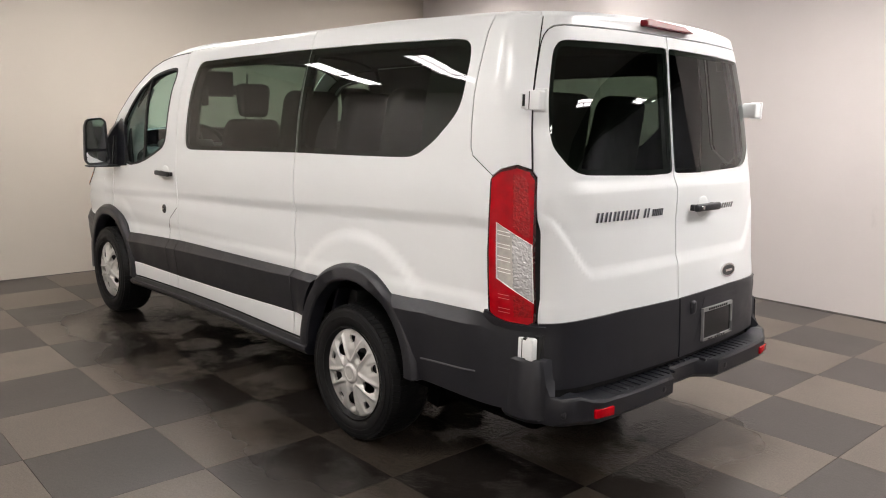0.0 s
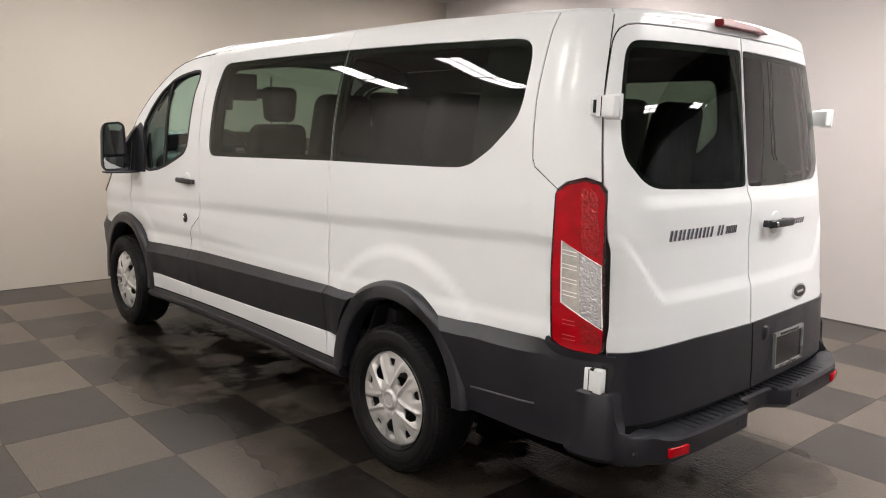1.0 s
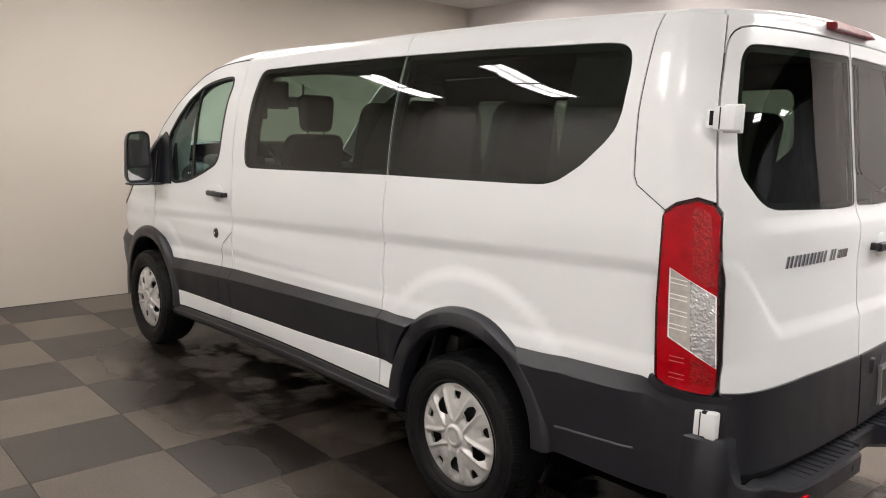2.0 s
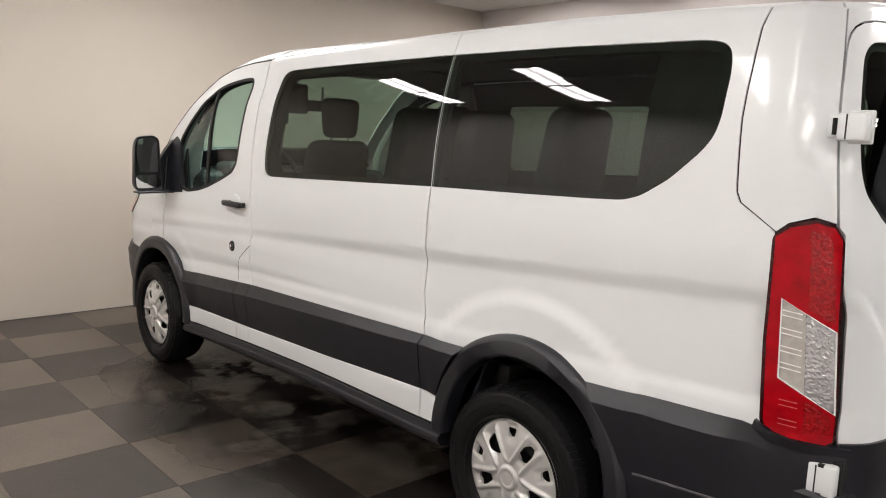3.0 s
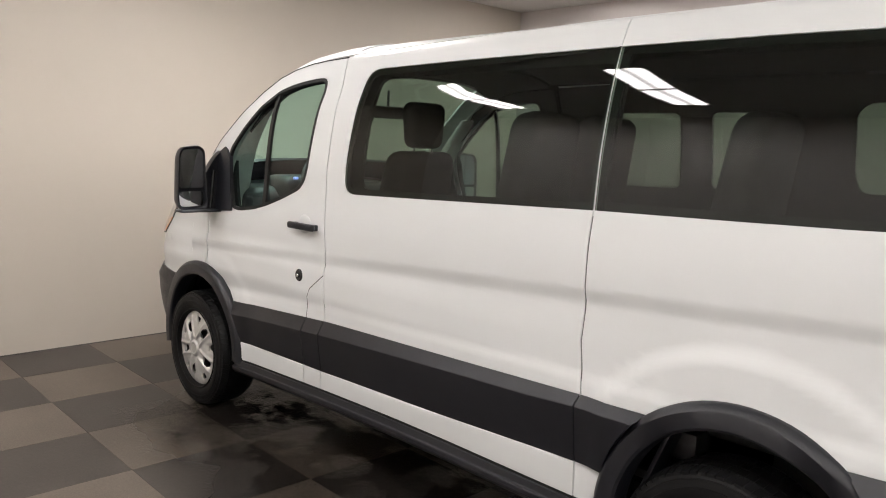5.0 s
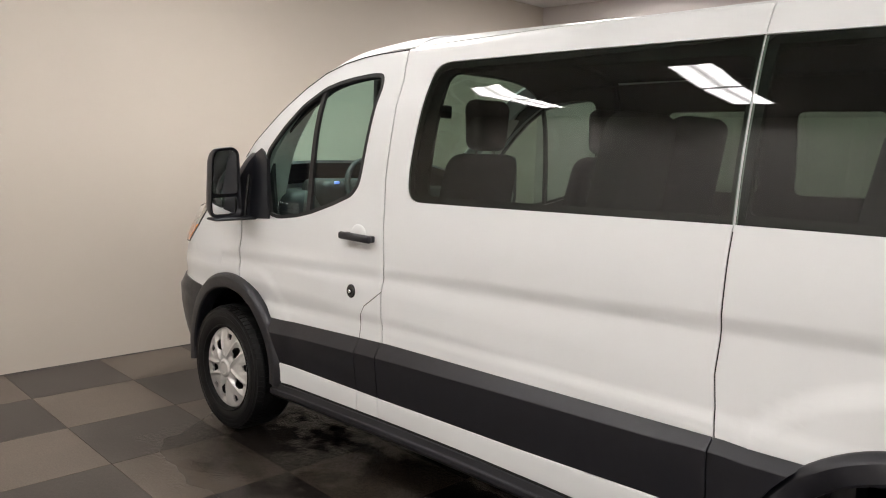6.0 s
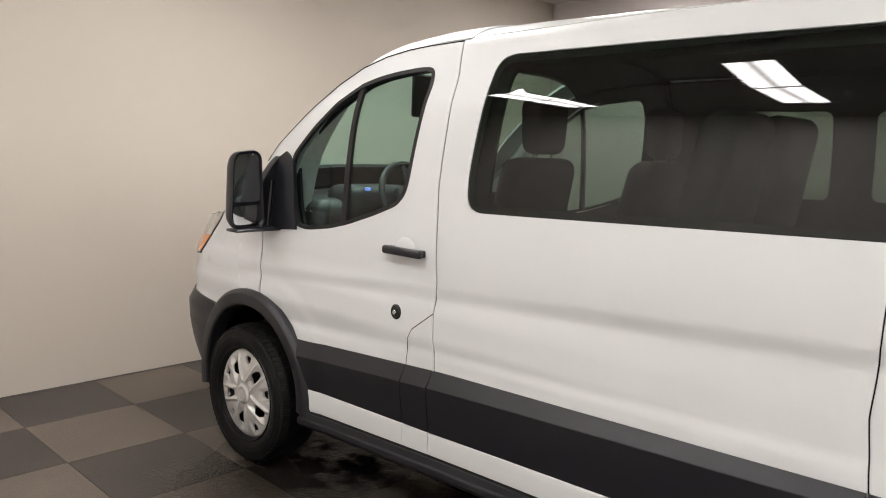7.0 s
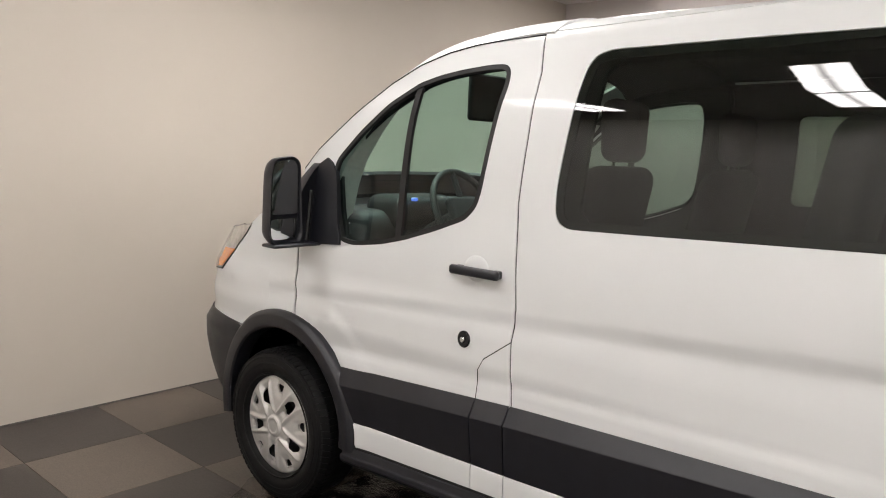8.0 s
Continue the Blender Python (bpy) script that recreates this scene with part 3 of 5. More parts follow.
def softened(loop, rounds=2):
    """A closed outline with its corners cut smooth."""
    for _ in range(rounds):
        out = []
        for k in range(len(loop)):
            (xa, za), (xb, zb) = loop[k], loop[(k + 1) % len(loop)]
            c = min(0.22, 0.014 / max(1e-6, math.hypot(xb - xa, zb - za)))
            out += [(xa + (xb - xa) * c, za + (zb - za) * c), (xb + (xa - xb) * c, zb + (za - zb) * c)]
        loop = out
    return loop


WINDOW, DOOR_WINDOW = softened(WINDOW), softened(DOOR_WINDOW)


def arch(cx, cz, r, a0, a1, n=20):
    return [(cx + r * math.cos(radians(a0 + (a1 - a0) * k / n)), cz + r * math.sin(radians(a0 + (a1 - a0) * k / n))) for k in range(n + 1)]


def shift(line, d):
    return [(a + d, b) for a, b in line]


def clip_x(outline, x0, keep_greater):
    """The part of a closed outline on one side of x0."""
    out = []
    for k in range(len(outline)):
        (xa, za), (xb, zb) = outline[k - 1], outline[k]
        ia, ib = (xa > x0) == keep_greater, (xb > x0) == keep_greater
        if ia != ib:
            t = (x0 - xa) / (xb - xa)
            out.append((x0, za + t * (zb - za)))
        if ib:
            out.append((xb, zb))
    return out


def grown(outline, d):
    """The outline pushed outward by d."""
    m = len(outline)
    area = sum(outline[k - 1][0] * outline[k][1] - outline[k][0] * outline[k - 1][1] for k in range(m))
    sg = 1 if area > 0 else -1
    out = []
    for k in range(m):
        a, b = Vector(outline[k - 1]), Vector(outline[(k + 1) % m])
        t = (b - a).normalized()
        out.append((outline[k][0] + sg * d * t.y, outline[k][1] - sg * d * t.x))
    return out


FRONT_ARCH, REAR_ARCH = (3.28, 0.395, 0.470), (-0.058, 0.437, 0.466)
G = 0.0031
rear_pane, mid_pane = clip_x(WINDOW, 0.510 - 0.0015, False), clip_x(WINDOW, 0.510 + 0.0015, True)


def turned_to(loop, first):
    """The closed loop begun at its corner nearest to first."""
    k = min(range(len(loop)), key=lambda i: math.hypot(loop[i][0] - first[0], loop[i][1] - first[1]))
    return loop[k:] + loop[:k]


# the panels run round the panes, which meet at the seam
seam_low = [p for p in SEAM_MID if p[1] < 1.41]
mid_outline = shift(seam_low, G) + turned_to(mid_pane, (0.51, 1.42)) + [(0.512, 1.982), (0.509, 2.047), (1.2, 2.044), (1.7, 2.031), (2.074, 2.018)] + shift(SEAM_DOOR[::-1], -G)
quarter_outline = [(0.503, 2.047), (0.508, 1.982)] + turned_to(rear_pane, (0.51, 1.955)) + shift(seam_low[::-1], -G) + [(0.385, 0.40)] + arch(*REAR_ARCH, -2, 150) + [(-0.53, 0.66), (-0.86, 0.67), (-0.92, 0.85), (-0.927, 1.30), (-0.922, 1.396)] + shift(SEAM_POST[1:], G) + [(-0.4, 2.052), (0.1, 2.055)]
door_outline = shift(SEAM_DOOR, G) + DOOR_TOP[1:] + [(3.204, 1.44), (3.203, 1.163), (3.205, 1.0), (3.203, 0.87)] + [p for p in arch(*FRONT_ARCH, 98, 184)] + [(2.80, 0.335), (2.3, 0.347)]
door_outline = [(2.0388, 0.355)] + door_outline[1:]



def clad_rise(x, z):
    """How far the cladding stands off the body: a slope out from its upper edge, then a face that leans back in."""
    ct, f = clad_top(x), facet(x)
    y = side_y(x, ct) - 0.008
    y += 0.034 * min(1.0, (ct - z) / f) if z < ct else 0.0
    if z < ct - f:
        y -= 0.025 * ((ct - f - z) / (ct - f - clad_low(x))) ** 1.2
    return y - side_y(x, z)


def clad_on(fn):
    """The surface fn with the cladding's shape laid over it."""
    def out(a, b):
        p = fn(a, b)
        d = clad_rise(max(p[0], -0.8), b) * (1 - 0.75 * ease(-0.80, -0.98, p[0]))
        return (p[0] - d * ease(-0.9, -1.15, p[0]) if p[0] < -0.9 else p[0], p[1] + d * math.copysign(1, p[1]), p[2])
    if fn in INWARD:
        INWARD.append(out)
    return out


def loft(fn, end_a, end_b, top, low, sg, step=0.05):
    """A cladding panel on the surface fn between two ends given by height: a slope below its upper edge, a face below that, and edges turned in."""
    za = (top(end_a(0.75)) + low(end_a(0.75))) / 2
    n = max(2, math.ceil(abs(end_b(za) - end_a(za)) / step))

    def at(a, z, lift):
        q = a * sg if fn in SIDE_TURNED else a
        du = Vector(fn(q + 1e-3, z)) - Vector(fn(q - 1e-3, z))
        w = du.cross(Vector((0, 0, 1))).normalized() * (-1 if fn in INWARD else 1)
        return Vector(fn(q, z)) + w * lift

    def heights(a):
        zt, zl, f = top(a), low(a), facet(a if top is clad_top else -0.7)
        return [zt, zt, zt - f * 0.5, zt - f + 0.0015, zt - f - 0.0015] + [zt - f - 0.0015 + (zl - zt + f + 0.0015) * k / 4 for k in (1, 2, 3, 4)] + [zl]

    bm = bmesh.new()
    rows = []
    for i in range(-1, n + 2):
        u = min(1.0, max(0.0, i / n))
        row = []
        for j in range(10):
            a0 = end_a(za) * (1 - u) + end_b(za) * u
            for _ in range(4):
                z = heights(a0)[j]
                a0 = end_a(z) * (1 - u) + end_b(z) * u
            row.append(bm.verts.new(at(a0, z, -0.02 if j in (0, 9) or i in (-1, n + 1) else 0.010)))
        rows.append(row)
    for ra, rb in zip(rows, rows[1:]):
        for j in range(len(ra) - 1):
            bm.faces.new((ra[j], ra[j + 1], rb[j + 1], rb[j]))
    bmesh.ops.recalc_face_normals(bm, faces=list(bm.faces))
    out = sum((f.normal.y * f.calc_area() * (1 if f.calc_center_median().y > 0 else -1) for f in bm.faces))
    if out < 0:
        bmesh.ops.reverse_faces(bm, faces=list(bm.faces))
    return smooth(bm, 14)


SIDE_TURNED = []
for fn, sx in ((left, 1), (left_turned, -1)):
    lay = (lambda o: o) if sx == 1 else both
    clad = clad_on(fn)
    if sx < 0:
        SIDE_TURNED.append(clad)
    part("rear_quarter_panel", sheet(lay(quarter_outline), fn, step=(0.04, 0.014), depth=0.010), PAINT, van)
    part("side_panel", sheet(lay(mid_outline), fn, step=(0.06, 0.014), depth=0.010), PAINT, van)
    door = part("front_door", sheet(lay(door_outline), fn, [lay(DOOR_WINDOW)], step=(0.04, 0.014)), PAINT, van)
    for o in (grown(rear_pane, -0.003), grown(mid_pane, -0.003)):
        pane = part("side_window", sheet(lay(o), fn, step=(0.1, 0.06), depth=0.004, lift=-0.001), TINT, van, "dark privacy glass pane")
        part("seal", sheet(lay(grown(o, 0.004)), fn, [lay(grown(o, -0.022))], step=(0.1, 0.06), depth=0.006, lift=-0.010), SEAL, pane)
    # door glass, its divider bar and seal
    part("door_window", sheet(lay(grown(DOOR_WINDOW, -0.006)), fn, step=(0.1, 0.06), depth=0.004, lift=-0.016), CLEAR, door, "clear green-tinted door glass")
    part("window_seal", sheet(lay(grown(DOOR_WINDOW, -0.001)), fn, [lay(grown(DOOR_WINDOW, -0.018))], step=(0.1, 0.06), depth=0.016, lift=0.001), SEAL, door)
    part("window_divider", sheet(lay([(2.598, 1.27), (2.630, 1.26), (2.620, 1.66), (2.612, 1.852), (2.586, 1.862), (2.594, 1.66)]), fn, step=(0, 0.06), depth=0.014, lift=-0.004), SEAL, door)
    part("mirror_sail", sheet(lay([(2.934, 1.205), (3.06, 1.195), (3.198, 1.195), (3.200, 1.40), (3.170, 1.455), (3.095, 1.53), (3.048, 1.556), (3.020, 1.540), (2.986, 1.50), (2.976, 1.45), (2.952, 1.29), (2.934, 1.24)]), fn, step=(0.05, 0.05), depth=0.02, lift=0.010), TRIM, door)
    # cladding, butted against the wheel arches and parted at the seams
    def front_end(z):
        return 3.28 - math.sqrt(0.482 ** 2 - (z - 0.395) ** 2) + 0.008

    def arch_end(z):
        return -0.058 + math.sqrt(0.478 ** 2 - (z - 0.437) ** 2) - 0.008

    spans = [(arch_end, lambda z: 0.5085, van), (lambda z: 0.5135, lambda z: 2.0385 + 0.01 * (0.74 - z), van)]
    if sx == 1:
        spans += [(lambda z: 2.0435 + 0.01 * (0.74 - z), lambda z: 2.188, door), (lambda z: 2.193, front_end, door)]
    else:
        spans += [(lambda z: 2.0435 + 0.01 * (0.74 - z), front_end, door)]
    for xa, xb, owner in spans:
        part("lower_cladding", loft(clad, xa, xb, clad_top, clad_low, sx), TRIM, owner)
    # painted strip under the cladding, with a rounded upper edge that stands out
    def strip_y(px):
        cl = clad_low(px)
        return side_y(px, cl) + clad_rise(px, cl) + 0.012

    for xa, xb, owner in spans[1:]:
        x0, x1 = xa(0.5), xb(0.5) - (0.004 if xb is front_end else 0.0)
        bm = bmesh.new()
        rows = []
        n = max(2, math.ceil((x1 - x0) / 0.1))
        for k in range(n + 1):
            px = x0 + (x1 - x0) * k / n
            cl, st, out = clad_low(px), sill_top(px), strip_y(px)
            cut = 0.03 if xb is front_end and k == n else 0.0
            rows.append([bm.verts.new((px - cut * q, sx * (out - dy), z)) for q, dy, z in ((1, 0.022, st - 0.012), (1, 0.006, st - 0.010), (0.5, 0.003, st + 0.012), (0, 0.001, cl - 0.03), (0, 0.0, cl - 0.009), (0, 0.001, cl - 0.005), (0, 0.003, cl - 0.002), (0, 0.022, cl - 0.001))])
        for ra, rb in zip(rows, rows[1:]):
            for j in range(7):
                bm.faces.new((ra[j], ra[j + 1], rb[j + 1], rb[j]))
        bm.faces.new(rows[0])
        bm.faces.new(rows[-1])
        bmesh.ops.recalc_face_normals(bm, faces=list(bm.faces))
        part("painted_strip", smooth(bm, 75), PAINT, owner)
    # black sill below the doors, and a dark bar painting the shaded gap over it
    for name, mat, prof in (("sill", TRIM, ((-0.06, -0.010), (0.003, -0.010), (0.008, -0.013), (0.013, -0.036), (0.015, -0.038), (0.022, -0.041), (0.024, -0.044), (0.025, -0.062), (0.008, -0.082), (-0.06, -0.10))), ("sill_seam", GAP, ((-0.02, 0.0), (0.002, 0.0), (0.002, -0.012), (-0.02, -0.012)))):
        bm = bmesh.new()
        rows = []
        for k in range(27):
            px = 0.37 + (2.86 - 0.37) * k / 26
            wb, yb = sill_top(px), strip_y(max(px, 0.5)) - 0.005
            rows.append([bm.verts.new((px, sx * (yb + dy), wb + dz)) for dy, dz in prof])
        for ra, rb in zip(rows, rows[1:]):
            for j in range(len(prof) - 1):
                bm.faces.new((ra[j], ra[j + 1], rb[j + 1], rb[j]))
        bm.faces.new(rows[0])
        bm.faces.new(rows[-1])
        bmesh.ops.recalc_face_normals(bm, faces=list(bm.faces))
        part(name, smooth(bm, 20), mat, van)

    # wheel arch flares: a rounded band that stands proud
    for cx, cz, r, a0, a1, fx in ((*FRONT_ARCH, -12, 184, 1), (*REAR_ARCH, -2, 177, 0)):
        bm = bmesh.new()
        rows = []
        prof = [(0.012, -0.012), (0.012, 0.012), (0.009, 0.017), (-0.006, 0.033), (-0.012, 0.036), (-0.060, 0.032), (-0.069, 0.025), (-0.073, 0.005), (-0.073, -0.05)]
        n = 40
        for k in range(n + 1):
            a = a0 + (a1 - a0) * k / n
            row = []
            for dr, dy in prof:
                px, pz = cx + (r + dr) * math.cos(radians(a)), cz + (r + dr) * math.sin(radians(a))
                zb = 0.89 if fx else max(pz, 0.3)
                base = side_y(min(px, 3.35), zb) - 0.10 * max(0.0, px - 3.5)
                row.append(bm.verts.new((px, sx * (base + dy), pz)))
            rows.append(row)
        # the legs run down to the sill line
        foot = []
        for j, (dr, dy) in enumerate(prof):
            v = rows[-1][j].co
            foot.append(bm.verts.new((v.x + (0.010 if fx else 0.006), v.y - sx * 0.008, 0.385 if fx else 0.458)))
        rows.append(foot)
        for ra, rb in zip(rows, rows[1:]):
            for j in range(len(prof) - 1):
                bm.faces.new((ra[j], ra[j + 1], rb[j + 1], rb[j]))
        bm.faces.new(rows[-1])
        bm.faces.new(rows[0])
        bmesh.ops.recalc_face_normals(bm, faces=list(bm.faces))
        part("wheel_arch_trim", smooth(bm, 32), TRIM, van)
        # wheel well liner
        bm = bmesh.new()
        rows = []
        for k in range(25):
            a = radians(-14 + 208 * k / 24)
            rows.append([bm.verts.new((cx + (r + dr) * math.cos(a), sx * yy, cz + (r + dr) * math.sin(a))) for yy, dr in ((0.900, -0.020), (0.89, 0.045), (0.60, 0.045))])
        for ra, rb in zip(rows, rows[1:]):
            for j in range(2):
                bm.faces.new((ra[j], ra[j + 1], rb[j + 1], rb[j]))
        bm.faces.new([q[2] for q in rows])
        bmesh.ops.solidify(bm, geom=list(bm.faces), thickness=0.01)
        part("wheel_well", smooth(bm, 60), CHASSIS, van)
        # moulded steps of the liner
        for rr, ya, yb in ((-0.015, 0.70, 0.76), (0.010, 0.80, 0.85)):
            band = bmesh.new()
            rows = []
            for k in range(17):
                a = radians(30 + 130 * k / 16)
                rows.append([band.verts.new((cx + (r - q) * math.cos(a), sx * yy, cz + (r - q) * math.sin(a))) for yy, q in ((ya, -0.044), (ya + 0.006, rr), (yb - 0.006, rr), (yb, -0.044))])
            for ra, rb in zip(rows, rows[1:]):
                for j in range(3):
                    band.faces.new((ra[j], ra[j + 1], rb[j + 1], rb[j]))
            bmesh.ops.recalc_face_normals(band, faces=list(band.faces))
            part("liner_rib", smooth(band, 40), TRIM, van)
        if not fx:
            flap = box((0.325, min(sx * 0.76, sx * 0.905), 0.42), (0.345, max(sx * 0.76, sx * 0.905), 0.74), 0.006, 2)
            for v in flap.verts:
                v.co.x -= 0.9 * max(0.0, v.co.z - 0.52) ** 1.3
            part("liner_panel", smooth(flap, 40), TRIM, van)
            part("chassis_beam", smooth(box((-0.42, min(sx * 0.66, sx * 0.74), 0.70), (0.26, max(sx * 0.66, sx * 0.74), 0.78), 0.012, 2), 40), STEEL, van)
            part("spring_bracket", smooth(box((0.16, min(sx * 0.70, sx * 0.82), 0.62), (0.25, max(sx * 0.70, sx * 0.82), 0.72), 0.012, 2), 40), STEEL, van)

    # front door handle with its cup, and the lock below it
    y0 = side_y(2.2, 1.2)
    cup = bmesh.new()
    bmesh.ops.create_uvsphere(cup, u_segments=24, v_segments=12, radius=1)
    for v in cup.verts:
        v.co = Vector((2.212 + v.co.x * 0.054, sx * (side_y(2.2, 1.21) + v.co.y * 0.009), 1.203 + v.co.z * 0.046))
    part("handle_cup", smooth(cup), PAINT, door)
    part("handle", smooth(box((2.088, min(sx * (y0 + 0.022), sx * (y0 + 0.048)), 1.178), (2.304, max(sx * (y0 + 0.022), sx * (y0 + 0.048)), 1.212), 0.012, 3), 60), TRIM, door, "black door handle")
    for hx in (2.115, 2.284):
        part("handle_foot", smooth(box((hx - 0.016, min(sx * (y0 - 0.01), sx * (y0 + 0.026)), 1.180), (hx + 0.016, max(sx * (y0 - 0.01), sx * (y0 + 0.026)), 1.208), 0.006, 2), 60), TRIM, door)
    lk = lathe([(0.0, 0.012), (0.010, 0.012), (0.012, 0.008), (0.024, 0.008), (0.028, 0.004), (0.028, -0.01)], 24)
    bmesh.ops.transform(lk, matrix=Matrix.Translation((2.251, sx * side_y(2.251, 0.944), 0.944)) @ Matrix.Diagonal((1, sx, 1.1, 1)), verts=list(lk.verts))
    bmesh.ops.recalc_face_normals(lk, faces=list(lk.faces))
    lock = part("lock", smooth(lk, 30), GLOSS_BLACK, door)
    key = lathe([(0.0, 0.0145), (0.008, 0.0145), (0.010, 0.0125), (0.010, 0.0)], 16)
    bmesh.ops.transform(key, matrix=Matrix.Translation((2.251, sx * side_y(2.251, 0.944), 0.944)) @ Matrix.Diagonal((1, sx, 1, 1)), verts=list(key.verts))
    bmesh.ops.recalc_face_normals(key, faces=list(key.faces))
    part("keyhole", smooth(key, 30), CHROME, lock)
    # fender
    o = [(3.212, 0.86), (3.214, 1.0), (3.212, 1.163), (3.213, 1.40), (3.217, 1.47), (3.30, 1.405), (3.4005, 1.338), (3.4005, 0.82)] + arch(*FRONT_ARCH, 72, 98)
    part("front_fender", sheet(lay(o[::-1]), fn), PAINT, van)

# dark joints behind the panel gaps
for fn, sx in ((left, 1), (left_turned, -1)):
    lay = (lambda o: o) if sx == 1 else both
    part("pillar_strip", sheet(lay(shift(SEAM_MID, 0.0075) + shift(SEAM_MID, -0.0075)[::-1]), fn, step=(0, 0.04), depth=0.0, lift=-0.0066), PAINT, van)
    dark = [p for p in SEAM_MID if 0.78 < p[1] < 1.41]
    part("panel_joint", sheet(lay(shift(dark, 0.0072) + shift(dark, -0.0002)[::-1]), fn, step=(0, 0.04), depth=0.0, lift=-0.0050), GAP, van)
    for seam in (SEAM_DOOR, SEAM_POST[1:], [(3.206, 0.86), (3.2075, 1.0), (3.2055, 1.163), (3.2065, 1.40), (3.2095, 1.47)]):
        part("panel_joint", sheet(lay(shift(seam, 0.012) + shift(seam, -0.012)[::-1]), fn, step=(0, 0.04), depth=0.0, lift=-0.0045), GAP, van)
    part("panel_joint", sheet(lay([(x, z + 0.006) for x, z in DOOR_TOP] + [(x, z - 0.010) for x, z in DOOR_TOP[::-1]]), fn, step=(0.06, 0), depth=0.0, lift=-0.0045), GAP, van)

    # fine dark lines where the door meets its frame and the fender
    part("door_seam", sheet(lay([(x, z + 0.0016) for x, z in DOOR_TOP] + [(x, z - 0.0030) for x, z in DOOR_TOP[::-1]]), fn, step=(0.06, 0), depth=0.003, lift=0.0022), GAP, van)

# fuel flap on the driver's side
line = [(2.048, 0.972), (2.160, 0.892), (2.187, 0.847), (2.193, 0.728), (2.196, 0.488), (2.180, 0.36), (2.1775, 0.36), (2.1935, 0.488), (2.1905, 0.728), (2.1845, 0.846), (2.1585, 0.889), (2.048, 0.968)]
part("fuel_flap_joint", sheet(line, left, step=(0, 0.05), depth=0.002, lift=0.0012), GAP, van)

# corner posts, tail lamps, rear doors
lamp_outline = [(1.094, 1.10), (1.088, 0.865), (1.082, 0.846), (1.043, 0.820), (0.938, 0.812), (0.913, 0.832), (0.905, 1.10), (0.890, 1.385), (0.914, 1.425), (0.966, 1.441), (1.042, 1.422), (1.088, 1.387)][::-1]
post_outline = [(arc[-1] + (xx + 0.20), zz) for xx, zz in shift(SEAM_POST[1:], -G)]
post_outline = post_outline + [(along(-0.93), 2.030), (0.9035, 2.022), (0.9035, 1.96), (0.9035, 1.9), (0.909, 1.70), (0.911, 1.43), (0.968, 1.4455), (1.044, 1.426), (1.092, 1.391)]

def lamp_at(s, z):
    """The lamp's face: straight from its foot to its head."""
    t = (z - 0.85) / 0.57
    p = Vector(tail(s, 0.85)).lerp(Vector(tail(s, 1.42)), t)
    bow = 0.011 * (1 - (2 * t - 1) ** 2)
    return (p.x - bow * 0.5, p.y + math.copysign(bow, s), z)


INWARD.append(lamp_at)
CLEAR_FIELD = [(1.052, 1.219), (0.916, 1.138), (0.919, 0.910), (1.051, 0.998)]


def crystal(outline, fn, cell, high, lift, seed):
    """A field of small uneven pyramids inside an outline, laid on the surface fn."""
    rnd = random.Random(seed)
    turned = fn in INWARD
    a0, a1 = min(p[0] for p in outline), max(p[0] for p in outline)
    b0, b1 = min(p[1] for p in outline), max(p[1] for p in outline)
    na, nb = max(1, round((a1 - a0) / cell)), max(1, round((b1 - b0) / cell))

    def at(a, b, h):
        du = Vector(fn(a + 1e-3, b)) - Vector(fn(a - 1e-3, b))
        dv = Vector(fn(a, b + 1e-3)) - Vector(fn(a, b - 1e-3))
        return Vector(fn(a, b)) + du.cross(dv).normalized() * (-h if turned else h)

    bm = bmesh.new()
    da, db = (a1 - a0) / na, (b1 - b0) / nb
    net = {}
    for i in range(na + 1):
        for j in range(nb + 1):
            net[i, j] = bm.verts.new(at(a0 + (i + rnd.uniform(-0.38, 0.38)) * da, b0 + (j + rnd.uniform(-0.38, 0.38)) * db, lift + high * rnd.random()))
    for i in range(na):
        for j in range(nb):
            if inside((a0 + (i + 0.5) * da, b0 + (j + 0.5) * db), outline):
                q = [net[i, j], net[i + 1, j], net[i + 1, j + 1], net[i, j + 1]]
                if turned:
                    q.reverse()
                k = rnd.randrange(2)
                bm.faces.new((q[k], q[k + 1], q[k + 2]))
                bm.faces.new((q[k], q[k + 2], q[(k + 3) % 4]))
    bmesh.ops.delete(bm, geom=[v for v in bm.verts if not v.link_faces], context="VERTS")
    return bm


